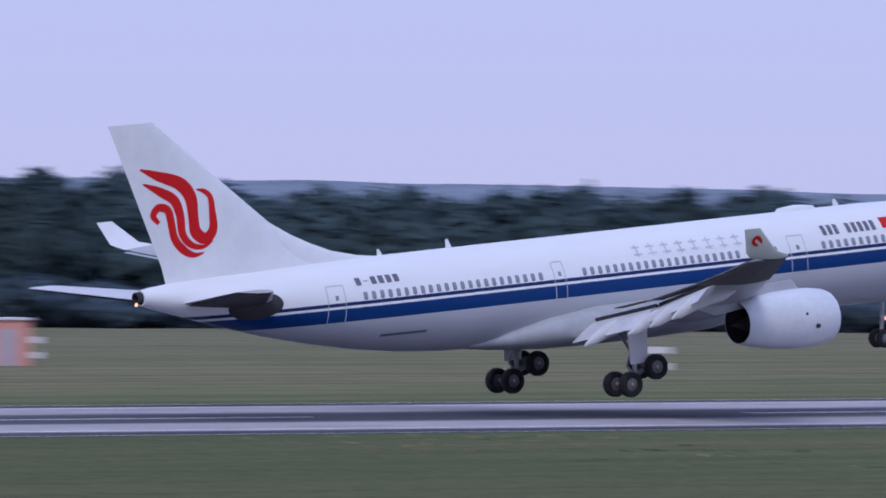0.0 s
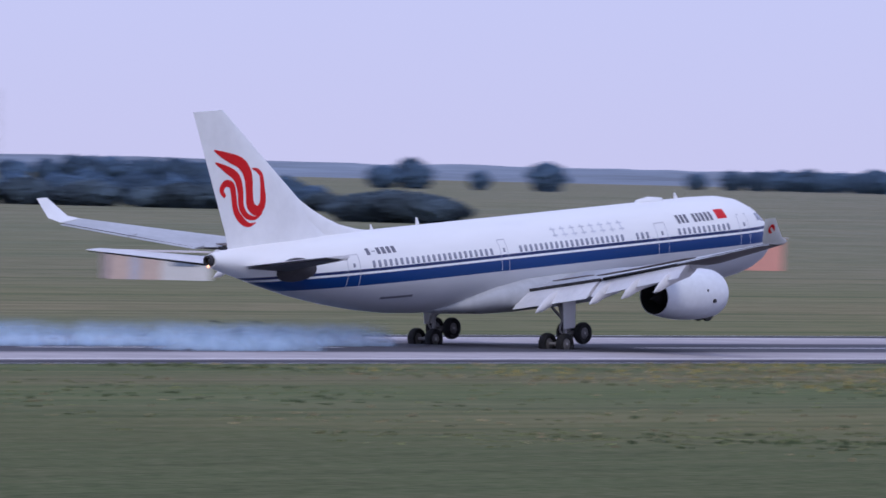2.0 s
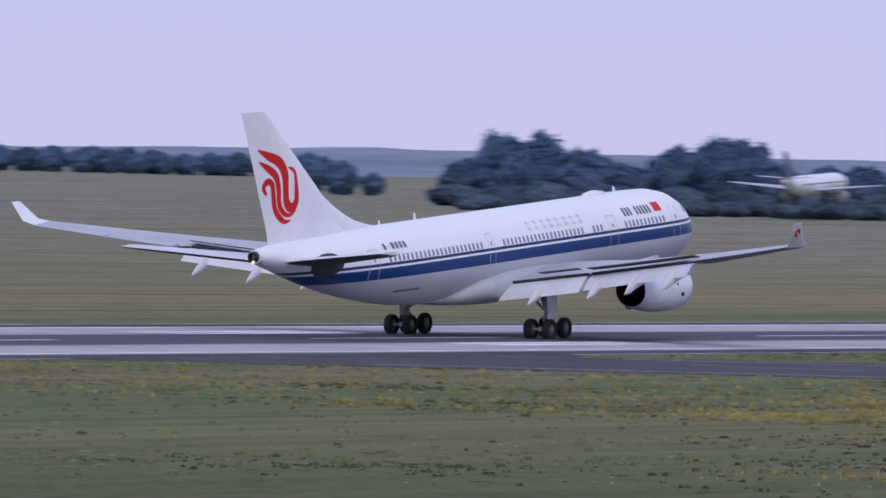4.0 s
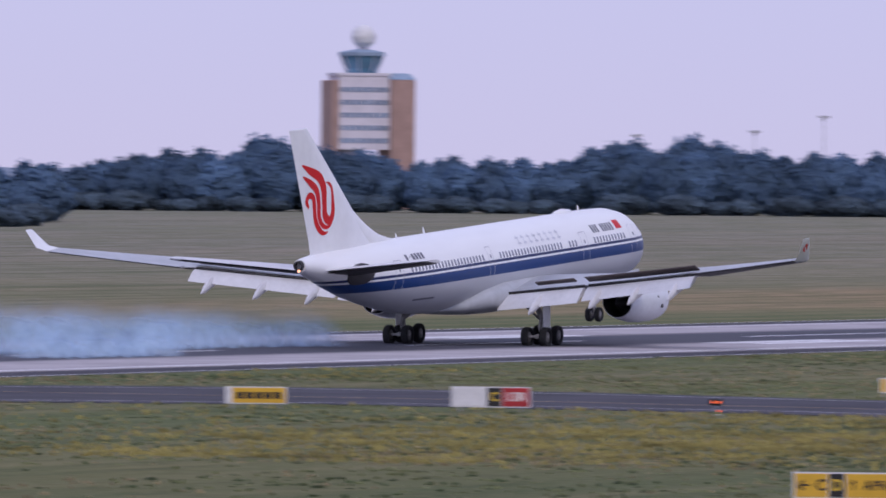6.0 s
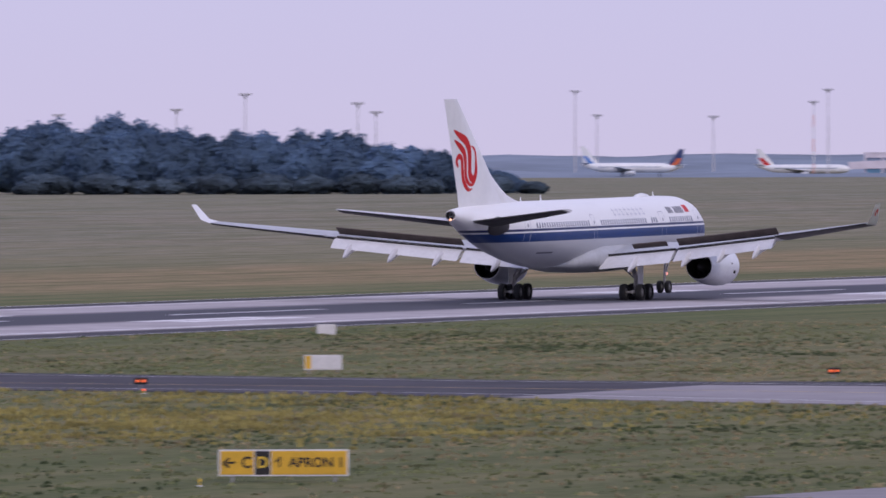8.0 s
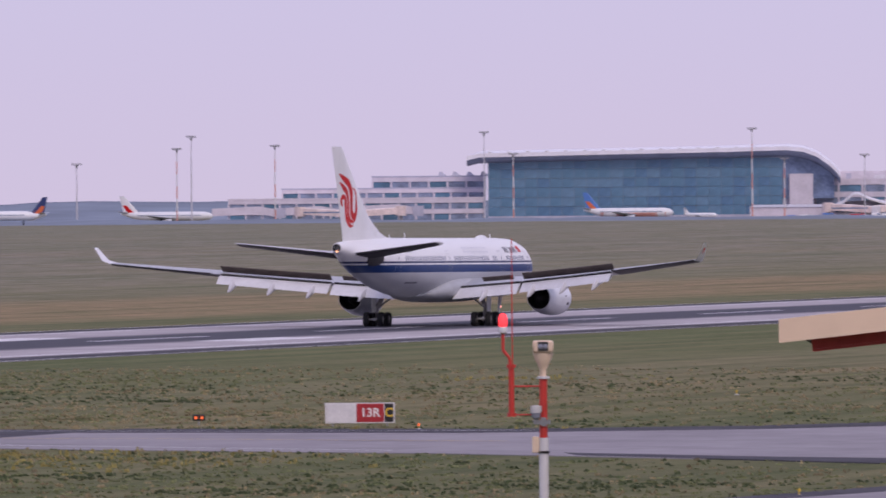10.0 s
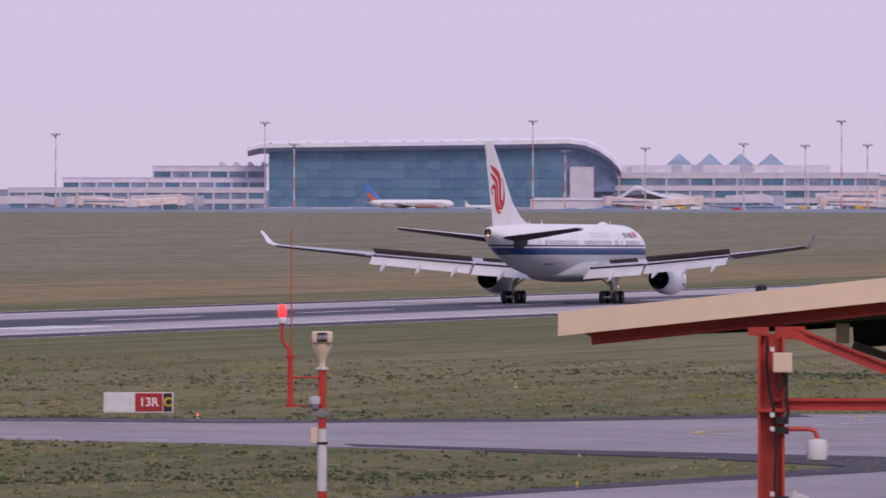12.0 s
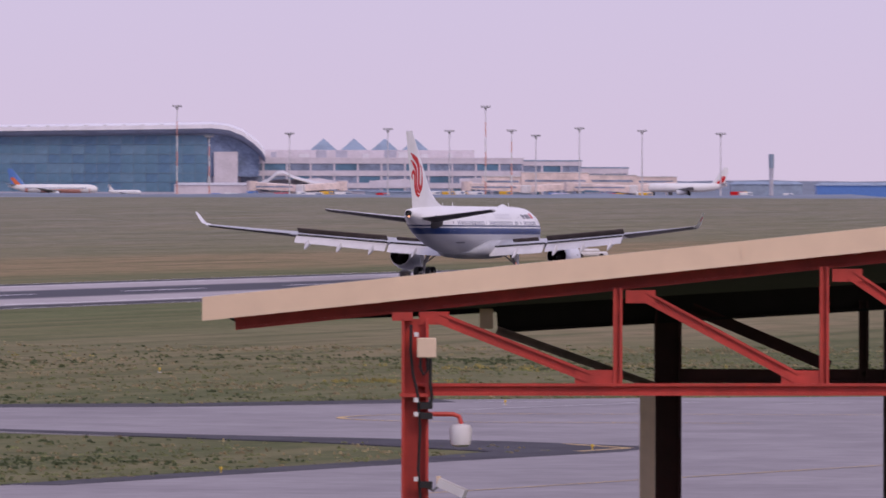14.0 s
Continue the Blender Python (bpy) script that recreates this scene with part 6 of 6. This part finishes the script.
def passenger_bridge(u, v, length, turn):
    b = empty("passenger_bridge", "pale covered passenger bridge on grey legs at the terminal", "passenger bridge", "passenger bridges", tpose(u, v, -1.4, turn))
    bm = rings(bmesh.new(), [[(x, y, z + k) for y, z in ((-1.5, 3.4), (1.5, 3.4), (1.5, 5.9), (0, 6.3), (-1.5, 5.9))] for x, k in ((-length / 2, 1.0), (0, .4), (length / 2, -.3))])
    part("tunnel", bm, M["bridge_cladding"], b, smooth=0)
    part("cab", boxed(length / 2 - .5, length / 2 + 2.6, -2.0, 2.0, 2.7, 6.1, bevel=.3), M["sign_white"], b, "white bridge cab", smooth=0)
    part("rotunda", tube(bmesh.new(), (-length / 2, 0, 3.6), (-length / 2, 0, 7.6), 2.3, n=14), M["bridge_cladding"], b)
    part("window_strip", boxed(-length * .4, length * .4, -1.56, -1.5, 4.9, 5.5), M["glass_dark"], b, smooth=0)
    for x, w in ((-length / 2, .7), (length * .28, .45)):
        part("leg", boxed(x - w, x + w, -w, w, -1.5, 4.2), M["galv"], b, smooth=0)


for u, v, ln, tn in ((90, -38, 20, -18), (108, -34, 22, -160), (182, -40, 24, -14), (207, -36, 22, -165), (226, -44, 26, -10), (246, -38, 20, -170), (-130, -40, 22, -15), (-108, -38, 20, -165)):
    passenger_bridge(u, v, ln, tn)


# ---- the raised boarding pier and the tent-roofed shelter before the terminal ----
def make_boarding_pier():
    b = empty("boarding_pier", "pale pinkish raised boarding pier on grey columns", "pier", at=tpose(0))
    for u0, u1, z0, z1, v in ((177, 194, 4.3, 8.2, -30), (193.5, 222, 4.6, 9.9, -31), (221.5, 242, 4.6, 8.8, -30), (241.5, 259, 4.4, 8.2, -29)):
        part("tunnel", boxed(u0, u1, v, v + 4, z0, z1, bevel=.15), M["bridge_cladding"], b, smooth=0)
        part("roof_edge", boxed(u0 - .2, u1 + .2, v - .25, v + 4.2, z1, z1 + .35), M["sign_white"], b, smooth=0)
        part("window_strip", boxed(u0 + 1.5, u1 - 1.5, v - .06, v, z0 + 1.5, z0 + 2.3), M["glass_dark"], b, smooth=0)
        n = max(2, int((u1 - u0) / 8))
        for i in range(n):
            u = u0 + (i + .5) * (u1 - u0) / n
            part("column", boxed(u - .5, u + .5, v + 1.2, v + 2.4, -2.5, z0 + .05), M["concrete_dark"], b, smooth=0)


def make_shelter():
    b = empty("tent_roof_shelter", "pale shelter with a peaked tent roof before the terminal", "shelter", at=tpose(0))
    prof = [(82, 4.0), (87, 6.2), (91.5, 9.6), (93.5, 9.7), (98, 7.6), (105, 5.6), (113, 4.2)]
    bm = rings(bmesh.new(), [[(u, -33, z - .5), (u, -33, z), (u, -27, z + .9), (u, -21, z), (u, -21, z - .5)] for u, z in prof])
    part("tent_roof", bm, M["sign_white"], b, "pale peaked tent roof", smooth=30)
    for i in range(7):
        u = 83 + i * 4.8
        part("post", boxed(u - .25, u + .25, -32.5, -32, -2.5, 4.3), M["concrete"], b, smooth=0)
    part("back_wall", boxed(83, 112, -22, -21.6, -2.5, 4.2), M["glass_dark"], b, smooth=0)


make_boarding_pier()
make_shelter()

# ---- floodlight masts ----
# zinc is lightened: distance haze put into the masts' colour
M["mast_zinc"] = mat("hazed_zinc", (0.64, 0.62, 0.66), 0.6, 0.1, vary=0.1)


def light_mast(az, r, el, banded=False):
    p = place(az, r)
    z = ground_z(p.x, p.y)
    H = 12.16 + r * math.tan(radians(el)) - z
    m = empty("floodlight_mast", "tall apron floodlight mast" + (" with red and white bands" if banded else ""), "light mast", "floodlight masts", pose(p.x, p.y, z, 0, 0, -az))
    n = 6 if banded else 1
    for i in range(n):
        part("pole", tube(bmesh.new(), (0, 0, H * i / n - (1 if i == 0 else 0)), (0, 0, H * (i + 1) / n), .36 - .16 * i / n, .36 - .16 * (i + 1) / n if banded else .16, 8), (M["pink_paint"] if i % 2 == 0 else M["sign_white"]) if banded else M["mast_zinc"], m)
    part("head_frame", boxed(-1.9, 1.9, -.3, .3, H - .2, H + .05), M["mast_zinc"], m, smooth=0)
    for u in (-1.6, -.55, .55, 1.6):
        part("floodlight", boxed(u - .35, u + .35, -.6, .3, H + .05, H + .65), M["galv"], m, smooth=0)
    part("collar", lathe(bmesh.new(), [(H - 1.4, .2), (H - .2, .6)], 8, "z"), M["galv"], m)


for az, el, bd in ((68.87, .337, False), (68.99, .205, False), (69.63, .197, False), (70.18, .277, True), (70.26, .344, False), (70.72, .29, True), (71.87, .355, False), (72.03, .235, True)):
    light_mast(az, 4300, el, bd)
for px, py, bd in ((313, 190, True), (512, 238, False), (686, 230, False), (795, 233, False), (859, 190, True), (905, 232, True), (948, 241, False), (1025, 228, False), (1136, 232, False), (1275, 237, False)):
    light_mast(74.806 + (px - 784) * .003107, 4320, -.416 - (py - 441) * .003107, bd)
light_mast(73.52, 4330, .2, True)
for px, py in ((954, 208), (1076, 182), (1275, 200), (1307, 216), (745, 215)):
    light_mast(66.15 + (px - 784) * .003107, 3600, -.49 - (py - 441) * .003107 + .0091 * (px - 784) * .003107)
p = place(76.61, 4300)
c = empty("chimney", "slim dark chimney beyond the apron", "chimney", at=pose(p.x, p.y, 2.6))
part("shaft", tube(bmesh.new(), (0, 0, -1), (0, 0, 17.5), .9, .9, 10), M["concrete_dark"], c)
part("cap", tube(bmesh.new(), (0, 0, 12), (0, 0, 17.8), 1.15, 1.15, 10), M["teal_roof"], c)


# ---- small buildings and boards seen across the runway ----
def hut(az, r, eye, w, h, label, two=False, paint=None):
    p = place(az, r) + Vector((*eye, 0))
    b = empty("hut", label, "hut", at=pose(p.x, p.y, ground_z(p.x, p.y), 0, 0, -az + 12))
    part("wall", boxed(-w / 2, 0 if two else w / 2, -2, 2, -.3, h), paint or mat("pinkish_plaster", (.6, .47, .42), .8, vary=.06), b, smooth=0)
    if two:
        part("annex", boxed(0, w / 2, -1.7, 1.7, -.3, h * .92), M["sign_white"], b, "white container half", smooth=0)
        part("vent", boxed(w * .12, w * .38, -1.75, -1.68, h * .5, h * .72), M["glass_dark"], b, smooth=0)
    part("roof", boxed(-w / 2 - .15, w / 2 + .15, -2.2, 2.2, h, h + .15), M["concrete"], b, smooth=0)
    part("door", boxed(-w * .3, -w * .3 + .9, -2.04, -1.98, 0, h * .8), M["concrete_dark"], b, smooth=0)


hut(49.27, 965, (-45, -99), 9.7, 2.6, "pinkish hut with a white container half", True)
hut(34.1, 745, (-9, -160), 2.6, 3.2, "small red and white equipment hut", False, M["pink_paint"])
hut(52.40, 1177, (-45, -102), 7.6, 3.7, "pale red equipment hut on the grass", False, M["pink_paint"])
hut(34.3, 1020, (-9, -160), 6.0, 2.2, "low white equipment hut before the wood")


def marker(x, y, label, red=False):
    m = empty("marker_board", label, "marker board", "marker boards", pose(x, y, 0, 0, 0, -40))
    part("board", boxed(-1, 1, -.06, .06, 1.3, 1.75), M["sign_white"], m, smooth=0)
    part("board", boxed(-1, 1, -.06, .06, .2, .65), M["pink_paint"] if red else M["sign_white"], m, smooth=0)
    for u in (-.8, .8):
        part("post", boxed(u - .05, u + .05, -.04, .04, -.2, 1.75), M["galv"], m, smooth=0)


e0 = Vector((-20.6, -146.8, 0))
for az, r, red in ((38.95, 730, False), (42.1, 740, True), (35.5, 760, False)):
    p = place(az, r) + e0
    marker(p.x, p.y, "red and white marker board on posts" if red else "white marker board on posts", red)
p = place(46.95, 3300) + Vector((-40, -118, 0))
b = empty("radar_tower", "red and white chequered antenna tower", "tower", at=pose(p.x, p.y, ground_z(p.x, p.y)))
for i in range(4):
    part("stage", boxed(-2, 2, -2, 2, i * 2 - (.5 if i == 0 else 0), i * 2 + 2), M["red"] if i % 2 else M["sign_white"], b, smooth=0)
p = place(47.98, 3300) + Vector((-40, -118, 0))
b = empty("lattice_mast", "tall thin lattice mast on the horizon", "mast", at=pose(p.x, p.y, ground_z(p.x, p.y)))
for u, v in ((-1, -1), (1, -1), (1, 1), (-1, 1)):
    part("leg", beam(bmesh.new(), (u, v, -.5), (u * .4, v * .4, 28), .07, .07), M["galv"], b, smooth=0)
for i in range(9):
    part("brace", beam(bmesh.new(), (-1 + i * .06, -1, i * 3), (1 - i * .06, -1, i * 3 + 3), .05, .05), M["galv"], b, smooth=0)

# a white service vehicle on the grass beyond the runway
p = place(75.62, 1500)
v = empty("airfield_car", "low white car on the grass beyond the runway", "vehicle", at=pose(p.x, p.y, ground_z(p.x, p.y), 0, 0, -75))
part("body", boxed(-2.4, 2.4, -1, 1, .25, .95, bevel=.2), M["sign_white"], v, smooth=0)
part("cabin", boxed(-1.6, 1.2, -.9, .9, .85, 1.35, bevel=.2), M["sign_white"], v, smooth=0)
for k in (-1.5, 1.5):
    part("wheel", tube(bmesh.new(), (k, -1.02, .35), (k, 1.02, .35), .35, n=10), M["tyre"], v)


# ---- tyre smoke in rigid puffs ----
def smoke_material(name, rz, thick):
    """Thin bluish smoke: wispy, thickest through a puff's middle and near the ground."""
    m = bpy.data.materials.new(name)
    m.use_nodes = True
    nt = m.node_tree
    nt.nodes.clear()
    out = nt.nodes.new("ShaderNodeOutputMaterial")
    tr, df = nt.nodes.new("ShaderNodeBsdfTransparent"), nt.nodes.new("ShaderNodeBsdfDiffuse")
    tl = nt.nodes.new("ShaderNodeBsdfTranslucent")
    df.inputs[0].default_value = (.62, .80, 1.0, 1)
    tl.inputs[0].default_value = (.62, .80, 1.0, 1)
    mx, m2 = nt.nodes.new("ShaderNodeMixShader"), nt.nodes.new("ShaderNodeMixShader")
    m2.inputs[0].default_value = .5
    nt.links.new(df.outputs[0], m2.inputs[1])
    nt.links.new(tl.outputs[0], m2.inputs[2])
    tc = nt.nodes.new("ShaderNodeTexCoord")
    n = nt.nodes.new("ShaderNodeTexNoise")
    n.inputs["Scale"].default_value, n.inputs["Detail"].default_value = .55, 4
    nt.links.new(tc.outputs["Object"], n.inputs["Vector"])
    wisps = nt.nodes.new("ShaderNodeMapRange")
    for k, v in zip((1, 2, 3, 4), (.32, .68, thick * .25, thick)):
        wisps.inputs[k].default_value = v
    nt.links.new(n.outputs[0], wisps.inputs[0])
    sep = nt.nodes.new("ShaderNodeSeparateXYZ")
    nt.links.new(tc.outputs["Object"], sep.inputs[0])
    deep = chain(nt, "POWER", chain(nt, "MINIMUM", chain(nt, "DIVIDE", chain(nt, "ABSOLUTE", sep.outputs[1]), 3.0), 1.0), 1.7)
    low = nt.nodes.new("ShaderNodeMapRange")
    low.interpolation_type = "SMOOTHSTEP"
    low.inputs[1].default_value, low.inputs[2].default_value = rz * 1.0, -rz * .1
    nt.links.new(sep.outputs[2], low.inputs[0])
    nt.links.new(chain(nt, "MULTIPLY", chain(nt, "MULTIPLY", wisps.outputs[0], deep), low.outputs[0]), mx.inputs[0])
    nt.links.new(tr.outputs[0], mx.inputs[1])
    nt.links.new(m2.outputs[0], mx.inputs[2])
    nt.links.new(mx.outputs[0], out.inputs[0])
    return m


SMOKE_LOW = smoke_material("fresh_tyre_smoke", 2.0, .85)
SMOKE_TALL = smoke_material("thin_tyre_smoke", 3.2, .78)


def puff(seed, rx, rz, material):
    bm = bmesh.new()
    bmesh.ops.create_icosphere(bm, subdivisions=4, radius=1)
    for v in bm.verts:
        d = v.co.normalized()
        k = 1 + .22 * noise.noise(d * 1.5 + Vector((seed, 0, 0))) + .06 * noise.noise(d * 4 + Vector((0, seed, 0)))
        v.co = Vector((d.x * rx * k, d.y * 3.0 * k, d.z * rz * k))
    return mesh_of("smoke_puff", bm, material, 180)


PUFFS = []


def passes(x):
    """When the main gears run over x."""
    return float(np.interp(x, [r[1] for r in AIRLINER_ROWS], [r[0] for r in AIRLINER_ROWS]))


def make_smoke():
    rnd = random.Random(2)
    low = [puff(i, 3.1, 2.0, SMOKE_LOW) for i in range(3)]
    tall = [puff(7 + i, 3.5, 3.2, SMOKE_TALL) for i in range(3)]
    # stretches of the runway: first x, spacing, number, side of the centre line, shapes, rise, heading
    for x0, step, count, side, shapes, rise, turn in ((423, 3.9, 11, 5.3, low, .3, -50), (430, 4.0, 3, -5.3, low, .2, -50),
                                                      (590, 6.2, 11, 5.3, tall, 1.3, -63), (596, 5.6, 3, -5.3, low, .4, -63)):
        for k in range(count):
            x = x0 + k * step
            ob = piece("smoke_puff", rnd.choice(shapes), None, pose(0, 0, 0))
            tagged(ob, "thin bluish white puff of tyre smoke over the runway", "smoke", "tyre smoke")
            PUFFS.append((ob, x, RUNWAY_Y + side + rnd.uniform(-1, 1), passes(x) + .08, rise * rnd.uniform(.6, 1.4), turn))


make_smoke()


def smoke_motions():
    for ob, x, y, t0, rise, turn in PUFFS:
        drift = 1.0 if x < 500 else 1.0 + max(0, x - 600) * .2
        spin = dict(rz=turn)
        walk(ob, [(0, pose(x + 2, y, -9, **spin)), (t0 - .12, pose(x + 2, y, -9, **spin)), (t0 + .1, pose(x, y, .0, **spin)), (t0 + 1.6, pose(x + drift, y, rise * .6, **spin)), (14, pose(x + drift * 3, y, rise * 2, **spin))])


motions()
